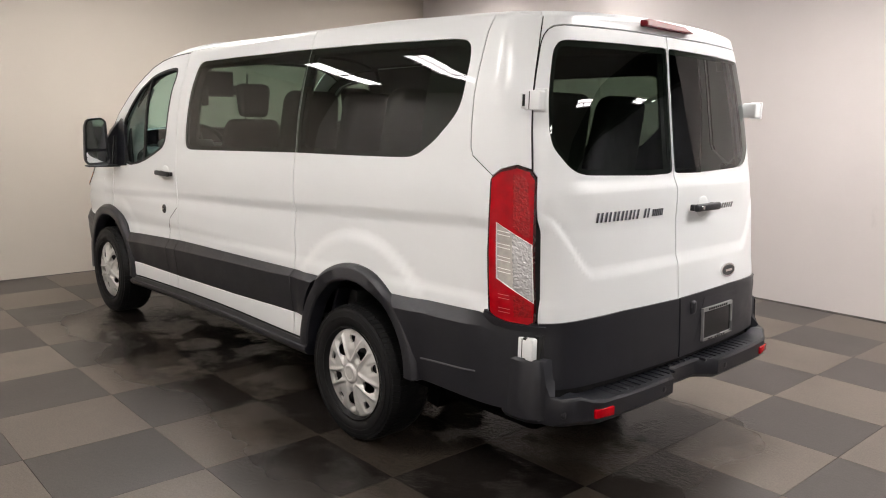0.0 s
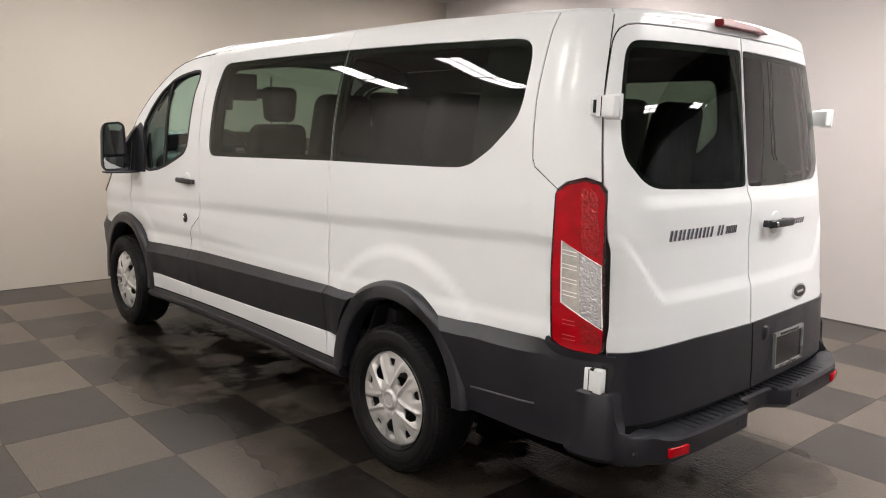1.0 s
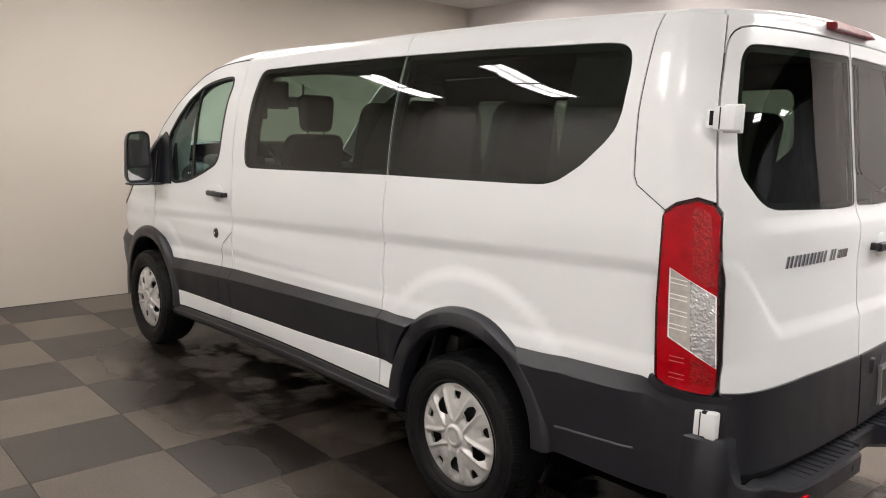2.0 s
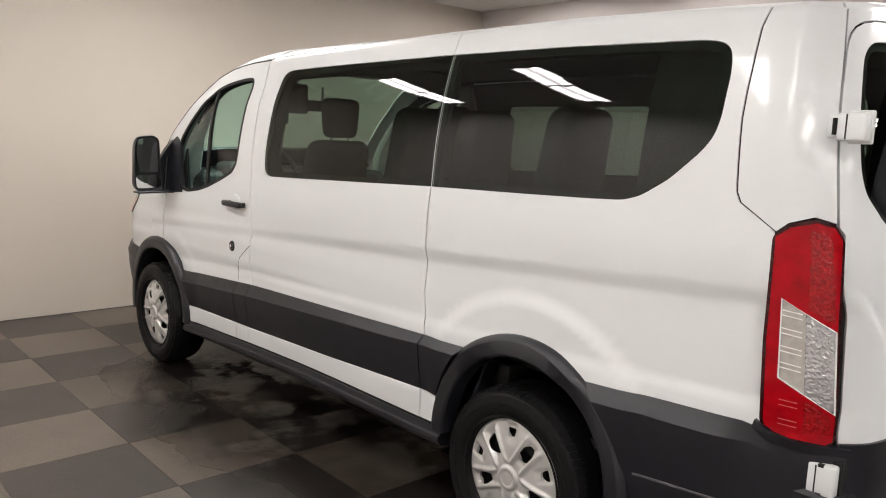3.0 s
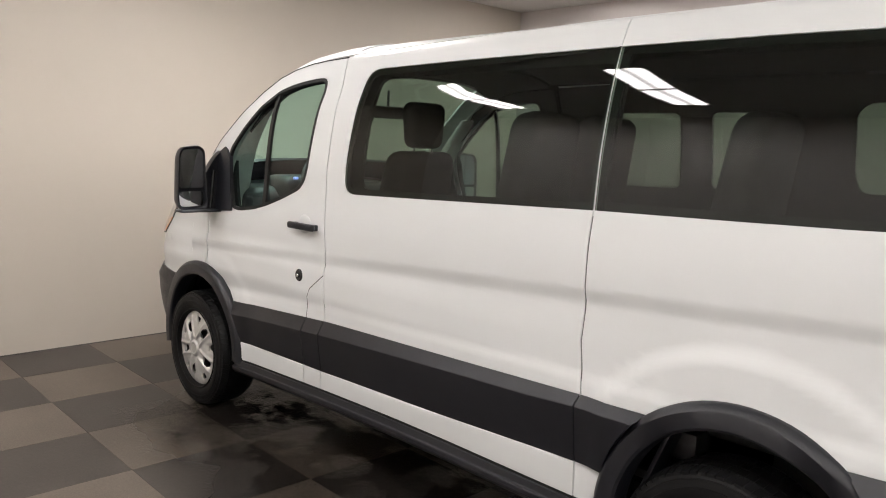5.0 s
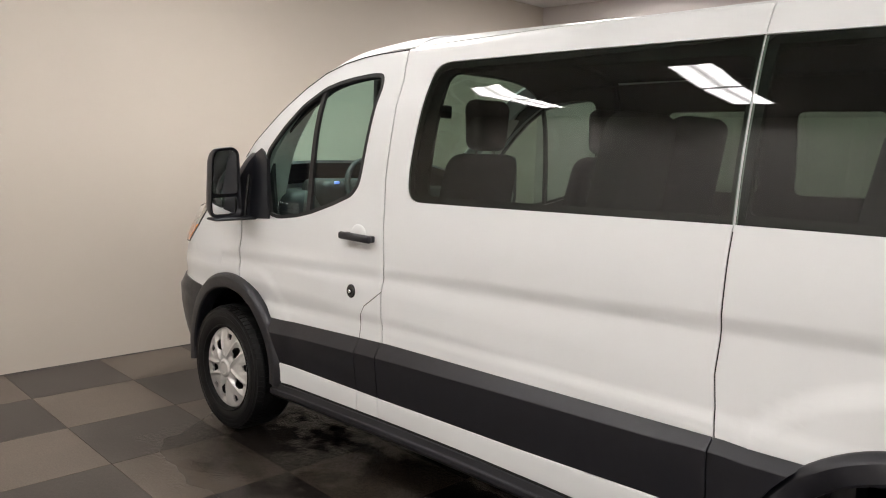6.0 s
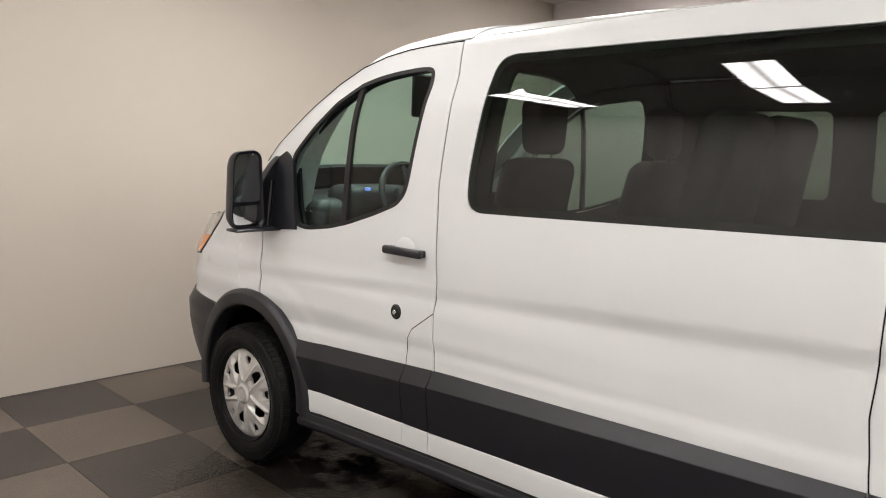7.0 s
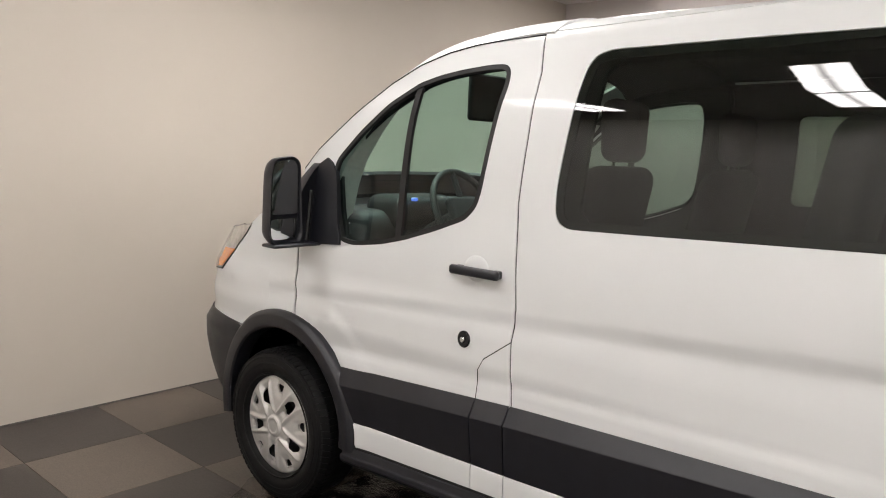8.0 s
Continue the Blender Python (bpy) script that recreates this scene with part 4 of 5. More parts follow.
for sg in (1, -1):
    lay = (lambda o: o) if sg == 1 else both
    slant = [(along(-0.926), 1.3968), (along(-0.812), 1.4697), (along(-0.812), 1.4733), (along(-0.926), 1.4003)]
    part("panel_joint", sheet(lay(slant), tail, step=(0.02, 0), depth=0.003, lift=0.0015), GAP, van)
    part("corner_post", sheet(lay(post_outline), tail, step=(0.02, 0.03)), PAINT, van)
    part("post_corner", sheet(lay([(along(-0.84), 1.90), (along(-0.84), 2.036), (0.905, 2.026), (0.905, 1.90)][::-1]), tail, step=(0.02, 0.03), depth=0.004, lift=-0.003), PAINT, van)
    part("corner_post", sheet(lay([(along(-0.88), 0.84), (along(-0.88), 1.40), (around(0.872), 1.40), (around(0.872), 0.82)]), tail, step=(0.02, 0.06), lift=-0.012), GAP, van)
    lamp = part("tail_lamp", sheet(lay(rounded(lamp_outline, 0.015, 3)), lamp_at, step=(0.012, 0.03), depth=0.024, lift=0.004), DARK_RED, van, "tall red tail lamp with a clear middle")
    inn = grown(lamp_outline, -0.010)
    part("red_lens", sheet(lay(inn), lamp_at, [lay(grown(CLEAR_FIELD, 0.002))], step=(0.012, 0.03), depth=0.008, lift=0.010), RED_LENS, lamp)
    # a bright rim round the clear field, a plain pale panel and a reflector of small facets in it
    part("lens_rim", sheet(lay(grown(CLEAR_FIELD, 0.0018)), lamp_at, [lay(grown(CLEAR_FIELD, -0.0022))], step=(0.02, 0.05), depth=0.006, lift=0.012), PALE, lamp)
    part("clear_lens", sheet(lay(clip_x(CLEAR_FIELD, 0.990, True)), lamp_at, step=(0.012, 0.03), depth=0.004, lift=0.006), CLEAR_LENS, lamp, "pale clear lens with thin ribs")
    part("clear_lens", crystal(lay(clip_x(CLEAR_FIELD, 0.990, False)), lamp_at, 0.0055, 0.0016, 0.007, 3), FACET_LENS, lamp, "faceted clear lens")
    for zr in (1.186, 1.172, 1.136, 1.122, 1.086, 1.072, 1.040, 1.026):
        part("lens_rib", sheet(lay([(0.999, zr - 0.008), (1.049, zr), (1.049, zr + 0.0030), (0.999, zr - 0.005)]), lamp_at, step=(0.02, 0), depth=0.003, lift=0.0085), PALE, lamp)
    # red facets above and below the clear field, ribs low on the outer side
    part("red_reflector", crystal(lay([(0.985, 1.195), (0.985, 1.405), (0.945, 1.405), (0.925, 1.375), (0.920, 1.160)]), lamp_at, 0.0055, 0.0010, 0.0104, 5), RED_FACET, lamp, "finely faceted red lens")
    part("red_reflector", crystal(lay([(0.990, 0.850), (0.990, 0.945), (0.928, 0.905), (0.930, 0.850)]), lamp_at, 0.0055, 0.0010, 0.0104, 7), RED_FACET, lamp, "finely faceted red lens")
    for zr in (0.935, 0.920, 0.880, 0.865):
        part("lens_rib", sheet(lay([(1.005, zr - 0.004), (1.046, zr), (1.046, zr + 0.0022), (1.005, zr - 0.0018)]), lamp_at, step=(0.02, 0), depth=0.002, lift=0.0112), PINK_RIB, lamp)
    # hinges
    for zc, ss, xx, hh in ((1.690, 0.922, -1.062, 0.037), (0.729, 0.936, -1.088, 0.044)):
        ss -= 0.0 if sg > 0 else 0.042
        inner_y = 0.88 if sg > 0 else 0.82

        def block(x0, x1, y0, y1, z0, z1, r=0.0):
            return smooth(box((xx + x0, min(sg * y0, sg * y1), zc + z0), (xx + x1, max(sg * y0, sg * y1), zc + z1), r, 2 if r else 1), 60)

        hinge = part("door_hinge", block(-0.045, 0.03, inner_y, ss, -hh, hh, 0.006), PAINT, van)
        part("hinge_bracket", block(0.02, 0.056, 0.89, ss - 0.008, 0.007 - hh, hh - 0.007, 0.004), PAINT, hinge)
        part("hinge_rim", block(-0.049, 0.012, 0.872, 0.890, -hh - 0.007, hh + 0.007, 0.004), PAINT, hinge)
        part("hinge_joint", block(0.004, 0.008, 0.90, ss + 0.0008, 0.004 - hh, hh - 0.004), GAP, hinge)
        part("hinge_pin", tube([(xx + 0.036, sg * (ss - 0.004), zc - 0.022), (xx + 0.036, sg * (ss - 0.004), zc + 0.022)], 0.006), GAP, hinge)
        if zc < 1:
            for z0 in (-hh - 0.001, hh - 0.007):
                part("hinge_notch", block(-0.014, 0.001, ss - 0.012, ss + 0.0008, z0, z0 + 0.008), GAP, hinge)
            part("hinge_loop", tube([(xx + 0.052, sg * (ss - 0.010), zc + 0.020), (xx + 0.072, sg * (ss - 0.006), zc + 0.018), (xx + 0.072, sg * (ss - 0.006), zc - 0.018), (xx + 0.052, sg * (ss - 0.010), zc - 0.020)], 0.004), PALE, hinge)
            part("hinge_seat", block(-0.052, 0.062, 0.86, 0.905, -hh - 0.012, hh + 0.010, 0.004), GAP, hinge)

# rear doors: the edge follows the post; the driver's side overlaps
for sg in (1, -1):
    lay = (lambda o: o) if sg == 1 else both
    g0 = 0.030 if sg == 1 else -0.021
    out = [(g0, 0.545), (g0, 1.994), (0.41, 1.993), (0.80, 1.986), (0.846, 1.979), (0.869, 1.967), (0.883, 1.948), (0.8905, 1.923), (0.893, 1.90), (0.902, 1.709), (0.903, 1.42), (0.886, 1.40), (0.899, 1.12), (0.907, 0.83), (0.905, 0.56)]
    pane = [(g0 + 0.003, 1.393), (g0 + 0.003, 1.946), (0.41, 1.940), (0.79, 1.932), (0.822, 1.918), (0.840, 1.885), (0.842, 1.70), (0.836, 1.57), (0.818, 1.508), (0.745, 1.436), (0.70, 1.413), (0.646, 1.402), (0.217, 1.389)]
    pane = softened(pane)
    rdoor = part("rear_door", sheet(lay(out), tail, [lay(pane)], step=(0.018, 0.0125)), PAINT, van)
    w = part("rear_window", sheet(lay(grown(pane, -0.003)), tail, step=(0.06, 0.05), depth=0.004, lift=-0.001), TINT, rdoor, "dark privacy glass pane")
    part("seal", sheet(lay(grown(pane, 0.003)), tail, [lay(grown(pane, -0.024))], step=(0.06, 0.05), depth=0.006, lift=-0.009), SEAL, w)
    low = [(g0 + 0.001, 0.55), (g0 + 0.001, 0.826), (0.46, 0.834), (0.75, 0.830), (0.906, 0.828), (0.904, 0.56)]
    part("lower_cladding", sheet(lay(low), tail, step=(0.04, 0.04), depth=0.02, lift=0.010), TRIM, rdoor)

part("door_gap", sheet([(-0.9, 0.5), (0.9, 0.5), (0.9, 2.0), (-0.9, 2.0)], tail, [[(-0.86, 1.36), (0.86, 1.36), (0.82, 1.965), (-0.82, 1.965)]], step=(0.06, 0.06), depth=0.004, lift=-0.022), GAP, van)
# rear quarter cladding and the ledge under the tail lamps
tail_clad = clad_on(tail)
for sg in (1, -1):
    lay = (lambda o: o) if sg == 1 else both
    def arch_edge(z):
        return sg * (arc[-1] + 0.20 - 0.058 - math.sqrt(0.478 ** 2 - (z - 0.437) ** 2) + 0.008)

    def corner_edge(z):
        return sg * around(0.895)

    def quarter_top(a):
        return lerp((around(0.895), along(-1.0), along(-0.93), along(-0.90), arc[-1] - 0.40, arc[-1] - 0.125), (0.800, 0.806, 0.832, 0.847, 0.835, 0.822), abs(a))

    part("quarter_cladding", loft(tail_clad, arch_edge, corner_edge, quarter_top, lambda a: 0.463, 1, 0.03), TRIM, van)
    ledge = [(along(-0.905), 0.842), (along(-0.94), 0.814), (along(-1.0), 0.800), (around(0.885), 0.796), (around(0.882), 0.818), (along(-1.0), 0.826), (along(-0.94), 0.842), (along(-0.91), 0.862)]
    part("lamp_ledge", sheet(lay(ledge[::-1]), tail, step=(0.015, 0), depth=0.03, lift=0.022), TRIM, van)
    # strip whose pale colour imitates light caught by the crease
    crease_strip = [(along(-0.545), 0.566), (along(-0.87), 0.592), (along(-0.87), 0.598), (along(-0.545), 0.573)]
    part("crease_highlight", sheet(lay(crease_strip[::-1]), tail_clad, step=(0.05, 0), depth=0.02, lift=0.013), CREASE_GLINT, van)

# rear bumper with step
HALF = [(-0.985, 0.933, 0.66), (-1, 0.943, 0.684), (-1.03, 0.947, 0.69), (-1.07, 0.946, 0.690), (-1.105, 0.941, 0.690), (-1.134, 0.930, 0.689), (-1.154, 0.912, 0.688), (-1.163, 0.898, 0.682), (-1.172, 0.888, 0.6), (-1.196, 0.882, 0.548), (-1.24, 0.855, 0.54), (-1.262, 0.82, 0.545), (-1.272, 0.79, 0.545), (-1.3, 0.745, 0.532), (-1.318, 0.7, 0.527), (-1.326, 0.55, 0.522), (-1.33, 0.35, 0.52), (-1.33, 0.2, 0.52), (-1.32, 0.185, 0.52), (-1.268, 0.125, 0.52), (-1.26, 0.1, 0.52), (-1.26, 0, 0.52)]
ring = HALF + [(x, -y, z) for x, y, z in HALF[-2::-1]]
bm = bmesh.new()
rows = []
for x, y, zt in ring:
    ay = abs(y)
    if ay > 0.882:
        ix, iy = max(x, -1.19), y - math.copysign(0.10 if x > -1.1 else 0.055, y)
    else:
        ix, iy = -1.205, y * 0.985
    low = 0.405 if x > -0.8 else 0.425
    tuck = 0.02
    sx_, sy_ = (0.0, math.copysign(tuck, y)) if ay > 0.9 else (-tuck, 0.0)
    rows.append([bm.verts.new(p) for p in ((ix, iy, low), (x - sx_, y - sy_, low), (x, y, low + 0.02), (x, y, zt - 0.012), (x - sx_ * 0.4, y - sy_ * 0.4, zt), (ix, iy, zt))])
for ra, rb in zip(rows, rows[1:]):
    for j in range(6):
        try:
            bm.faces.new((ra[j], ra[(j + 1) % 6], rb[(j + 1) % 6], rb[j]))
        except ValueError:
            pass
bm.faces.new(rows[0])
bm.faces.new(rows[-1][::-1])
bmesh.ops.recalc_face_normals(bm, faces=list(bm.faces))
bumper = part("rear_bumper", smooth(bm, 32), TRIM, van, "black plastic step bumper with ribbed tread")
for k in range(-17, 18):
    yy = k * 0.046
    outer = -1.245 if abs(yy) < 0.13 else -1.30 if abs(yy) < 0.72 else -1.26
    part("tread_rib", box((outer, yy - 0.006, 0.512), (-1.215, yy + 0.006, 0.525), 0.002, 1), TRIM, bumper)
for sg in (1, -1):
    refl = smooth(box((-1.324, min(sg * 0.640, sg * 0.742), 0.455), (-1.300, max(sg * 0.640, sg * 0.742), 0.492), 0.004, 2), 50)
    bmesh.ops.rotate(refl, cent=(-1.32, sg * 0.69, 0.47), matrix=Matrix.Rotation(radians(-sg * 10), 3, "Z"), verts=list(refl.verts))
    part("reflector", refl, RED_LENS, bumper, "red rear reflector")
    for yy, xx in ((0.27, -1.331), (0.85, -1.245)):
        sn = lathe([(0.0, 0.0015), (0.010, 0.0015), (0.012, 0.0), (0.015, 0.0), (0.015, -0.01)], 16, "x")
        bmesh.ops.transform(sn, matrix=Matrix.Translation((xx, sg * yy, 0.475)) @ Matrix.Diagonal((-1, 1, 1, 1)), verts=list(sn.verts))
        part("parking_sensor", smooth(sn), TRIM, bumper)

# plate frame, handle and badges on the rear doors


def on_rear(y, z, lift=0.0):
    s = around(abs(y) / 0.985) * (1 if y > 0 else -1)
    p = Vector(tail(s, z))
    return Vector((p.x - lift, y, z))


def rear_slab(name, pts, mat, parent, depth, lift, label="", r=0.0):
    o = [(math.copysign(around(abs(y) / 0.985), y), z) for y, z in pts]
    return part(name, sheet(rounded(o, r) if r else o, tail, step=(0.04, 0.04), depth=depth, lift=lift), mat, parent, label)


def rect(y0, y1, z0, z1):
    return [(y0, z0), (y1, z0), (y1, z1), (y0, z1)]


plate = new("licence_plate")
plate.parent = van
tagged(plate, "black dealer plate in a thin metal frame")
PL = (-0.472, -0.170, 0.592, 0.750)
rear_slab("plate", rect(PL[0] + 0.008, PL[1] - 0.008, PL[2] + 0.008, PL[3] - 0.008), GLOSS_BLACK, plate, 0.012, 0.016)
for q in (rect(PL[0], PL[1], PL[3] - 0.017, PL[3]), rect(PL[0], PL[1], PL[2], PL[2] + 0.011), rect(PL[0], PL[0] + 0.007, PL[2] + 0.011, PL[3] - 0.017), rect(PL[1] - 0.007, PL[1], PL[2] + 0.011, PL[3] - 0.017)):
    rear_slab("plate_frame", q, FRAME, plate, 0.016, 0.024)
for k in range(9):
    y0 = PL[1] - 0.05 - k * 0.022
    rear_slab("frame_writing", rect(y0 - 0.015, y0, PL[3] - 0.014, PL[3] - 0.004), GLOSS_BLACK, plate, 0.002, 0.0255)
    if k % 3 != 2:
        rear_slab("frame_writing", rect(y0 - 0.015, y0, PL[2] + 0.002, PL[2] + 0.008), GLOSS_BLACK, plate, 0.002, 0.0255)
rear_slab("plate_recess", [(-0.11, 0.60), (-0.52, 0.575), (-0.54, 0.79), (-0.20, 0.80)][::-1], TRIM, van, 0.01, 0.011)
btn = smooth(box((-1.248, -0.112, 0.735), (-1.214, -0.068, 0.80), 0.012, 3), 60)
part("release_knob", btn, TRIM, van)
hy = -0.207
cup = bmesh.new()
bmesh.ops.create_uvsphere(cup, u_segments=20, v_segments=10, radius=1)
c0 = on_rear(hy, 1.23)
for v in cup.verts:
    v.co = Vector((c0.x + v.co.x * 0.008, hy + v.co.y * 0.055, 1.232 + v.co.z * 0.050))
part("handle_cup", smooth(cup), PAINT, van)
part("rear_door_handle", smooth(box((c0.x - 0.045, -0.312, 1.214), (c0.x - 0.020, -0.090, 1.250), 0.011, 3), 60), TRIM, van, "black rear door handle")
for yy in (-0.290, -0.112):
    part("handle_foot", smooth(box((c0.x - 0.024, yy - 0.015, 1.217), (c0.x + 0.01, yy + 0.015, 1.246), 0.005, 2), 60), TRIM, van)
part("keyhole", smooth(box((c0.x - 0.048, -0.150, 1.222), (c0.x - 0.044, -0.126, 1.241), 0.002, 1), 60), CHROME, van)
# raised chrome badges: plain slanted bars in place of letters
badge = tagged(new("badge"))
badge.parent = van


def badge_bar(y, w, z0, z1, lean):
    rear_slab("badge_bar", [(y - w, z0), (y, z0), (y - lean, z1), (y - lean - w, z1)], BADGE, badge, 0.004, 0.004)


for k in range(7):
    y = 0.612 - k * 0.0535
    badge_bar(y, 0.011, 1.211, 1.251, 0.010)
    if k != 5:
        badge_bar(y - 0.026, 0.010, 1.211, 1.251, 0.010)
for k in range(6):
    badge_bar(0.226 - k * 0.0145, 0.008, 1.214, 1.245, 0.004)
for k in range(5):
    badge_bar(-0.402 - k * 0.025, 0.010, 1.211, 1.236, 0.008)
ov = [(-0.455 + 0.074 * math.cos(a), 0.902 + 0.034 * math.sin(a)) for a in (2 * math.pi * k / 28 for k in range(28))]
ovi = [(-0.455 + 0.064 * math.cos(a), 0.902 + 0.026 * math.sin(a)) for a in (2 * math.pi * k / 28 for k in range(28))]
rear_slab("emblem", ov, CHROME, van, 0.008, 0.008, "plain chrome oval emblem")
rear_slab("emblem_field", ovi, STEEL, van, 0.004, 0.0095)
rear_slab("emblem_bar", rect(-0.49, -0.42, 0.896, 0.907), CHROME, van, 0.002, 0.0105)

# roof, its rear header and the third brake lamp
rear_edge = []
for k in range(-24, 25):
    p = tail(k * 0.05, 2.033)
    w = roof_top(max(p[0] + 0.012, -1.04), 1.0)[1]
    rear_edge.append((p[0] + 0.012, max(-1.0, min(1.0, p[1] / w))))
roof_outline = [q for q in rear_edge if abs(q[1]) < 0.999]
part("roof", sheet([(-0.78, -1.0), (2.04, -1.0), (2.04, 1.0), (-0.78, 1.0)] + roof_outline[::-1], roof_top, step=(0.1, 0.08), depth=0.02), PAINT, van)


low_edge = [(0.8985, 1.90), (0.896, 1.925), (0.888, 1.952), (0.874, 1.972), (0.85, 1.985), (0.80, 1.992), (0.41, 1.999), (0.0, 2.0)]
low_edge = low_edge + [(-a, b) for a, b in low_edge[-2::-1]]
part("roof_header", sheet([(-0.8985, 2.0195), (0.8985, 2.0195)] + low_edge, tail, step=(0.05, 0.02), depth=0.012), PAINT, van)


def header(s, t):
    a, b = Vector(tail(s, 2.0195)), Vector(tail(s, 2.033))
    q = b.y / roof_top(b.x + 0.012, 1.0)[1]
    b = Vector(roof_top(b.x + 0.012, max(-1.0, min(1.0, q))))
    mid = a.lerp(b, 0.6) + Vector((-0.006, 0, 0.006))
    return tuple((1 - t) ** 2 * a + 2 * t * (1 - t) * mid + t * t * b)


INWARD.append(header)
part("roof_header", sheet([(-0.907, 0.0), (0.907, 0.0), (0.907, 1.0), (-0.907, 1.0)], header, step=(0.05, 0.2), depth=0.01), PAINT, van)
bl = bmesh.new()
prof = [(-0.165, 2.022, -1.055), (-0.10, 2.047, -1.045), (0.19, 2.056, -1.045), (0.215, 2.050, -1.048), (0.222, 2.024, -1.055)]
fr = [bl.verts.new((x - 0.042, y, z)) for y, z, x in prof]
bk = [bl.verts.new((x + 0.06, y, z)) for y, z, x in prof]
bl.faces.new(fr)
bl.faces.new(bk[::-1])
for k in range(5):
    bl.faces.new((fr[k], fr[k - 1], bk[k - 1], bk[k]))
bmesh.ops.recalc_face_normals(bl, faces=list(bl.faces))
bmesh.ops.bevel(bl, geom=list(bl.edges), offset=0.004, segments=2, affect="EDGES")
part("brake_lamp", smooth(bl, 40), BRAKE_RED, van, "dark red high brake lamp")

# cab roof, pillars, windscreen, cowl, bonnet
part("cab_roof", sheet([(2.045, -1.0), (2.44, -1.0), (2.44, 1.0), (2.045, 1.0)], cab_top, step=(0.05, 0.1)), PAINT, van)
for sg in (1, -1):
    o = [(2.445, 0.875), (3.34, 0.875), (3.34, 1.0), (2.445, 1.0)]
    if sg < 0:
        o = [(a, -b) for a, b in o][::-1]
    part("windscreen_pillar", sheet(o, cab_top, step=(0.04, 0)), PAINT, van)
    # the strip between the pillar and the door
    strip = lambda a, b, sg=sg: (lambda p, q: tuple(Vector(p).lerp(Vector(q), b)))(cab_top(a, sg * 1.0), (a, sg * side_y(a, curve_through([x for x, z in DOOR_TOP], [z for x, z in DOOR_TOP], a) + 0.004), curve_through([x for x, z in DOOR_TOP], [z for x, z in DOOR_TOP], a) + 0.004))
    o = [(2.06, 0.0), (3.17, 0.0), (3.17, 1.0), (2.06, 1.0)]
    me = sheet(o if sg < 0 else o, strip if sg > 0 else (lambda a, b, f=strip: f(a, 1 - b)), step=(0.04, 0.5), depth=0.01)
    part("door_surround", me, PAINT, van)
part("windscreen", sheet([(2.447, -0.87), (3.40, -0.87), (3.40, 0.87), (2.447, 0.87)], cab_top, step=(0.06, 0.1), depth=0.005, lift=-0.004), CLEAR, van, "clear windscreen")
part("cowl", sheet([(3.345, -1.0), (3.50, -1.0), (3.50, 1.0), (3.345, 1.0)], cab_top, step=(0.05, 0.1), lift=-0.006), TRIM, van)
part("bonnet", sheet([(3.505, -1.0), (4.04, -1.0), (4.04, 1.0), (3.505, 1.0)], cab_top, step=(0.05, 0.1)), PAINT, van)

# nose: upper fascia, head lamps, grille and bumper
NZ = nose_at(3.40)


def top_at(s):
    x = nose(s, 1.1)[0]
    return min(1.33, curve_through(EDGE_X, EDGE_Z, x)) - 0.004


fasc = [(-NZ, 0.82), (-nose_at(3.62), 0.755), (-nose_at(3.72), 0.73), (nose_at(3.72), 0.73), (nose_at(3.62), 0.755), (NZ, 0.82)]
n_up = 16
fasc += [(NZ - 2 * NZ * k / n_up, top_at(NZ - 2 * NZ * k / n_up)) for k in range(n_up + 1)]
part("nose_panel", sheet(fasc, nose, step=(0.06, 0.05)), PAINT, van)
for sg in (1, -1):
    hl_out = [(1.33, 1.235), (1.17, 1.13), (1.125, 1.06), (1.075, 0.995), (0.96, 0.985), (0.80, 0.985), (0.66, 1.05), (0.68, 1.11), (0.90, 1.185), (1.10, 1.220)]
    am_out = [(1.155, 1.10), (1.12, 1.055), (1.075, 1.003), (0.97, 0.993), (0.99, 1.09)]
    lay = (lambda o: [(sg * a, b) for a, b in o])
    hl = part("head_lamp", sheet(lay(hl_out), nose, step=(0.03, 0.03), depth=0.02, lift=0.006), CLEAR_LENS, van)
    part("lamp_seal", sheet(lay(grown(hl_out, 0.006)), nose, [lay(grown(hl_out, -0.001))], step=(0.05, 0.05), depth=0.012, lift=0.005), SEAL, hl)
    part("turn_signal", sheet(lay(am_out), nose, step=(0.03, 0.03), depth=0.01, lift=0.0075), AMBER, hl, "amber side turn signal")
part("grille", sheet([(-0.62, 0.80), (0.62, 0.80), (0.55, 1.0), (-0.55, 1.0)], nose, step=(0.05, 0.05), depth=0.01, lift=0.010), GLOSS_BLACK, van)
for k in range(3):
    part("grille_bar", sheet([(-0.60, 0.835 + k * 0.055), (0.60, 0.835 + k * 0.055), (0.60, 0.85 + k * 0.055), (-0.60, 0.85 + k * 0.055)], nose, step=(0.05, 0), depth=0.01, lift=0.018), CHROME, van)
side_edge = [(nose_at(3.735), 0.395), (nose_at(3.728), 0.50), (nose_at(3.69), 0.60), (nose_at(3.63), 0.695), (nose_at(3.60), 0.735)]
bumper_outline = [(-a, b) for a, b in side_edge[::-1]] + [(-nose_at(4.0), 0.30), (nose_at(4.0), 0.30)] + side_edge + [(nose_at(3.66), 0.752), (nose_at(3.90), 0.764), (0.5, 0.767), (-0.5, 0.767), (-nose_at(3.90), 0.764), (-nose_at(3.66), 0.752)]
part("front_bumper", sheet(bumper_outline, nose, step=(0.05, 0.05), depth=0.05, lift=0.012), TRIM, van, "black plastic front bumper")

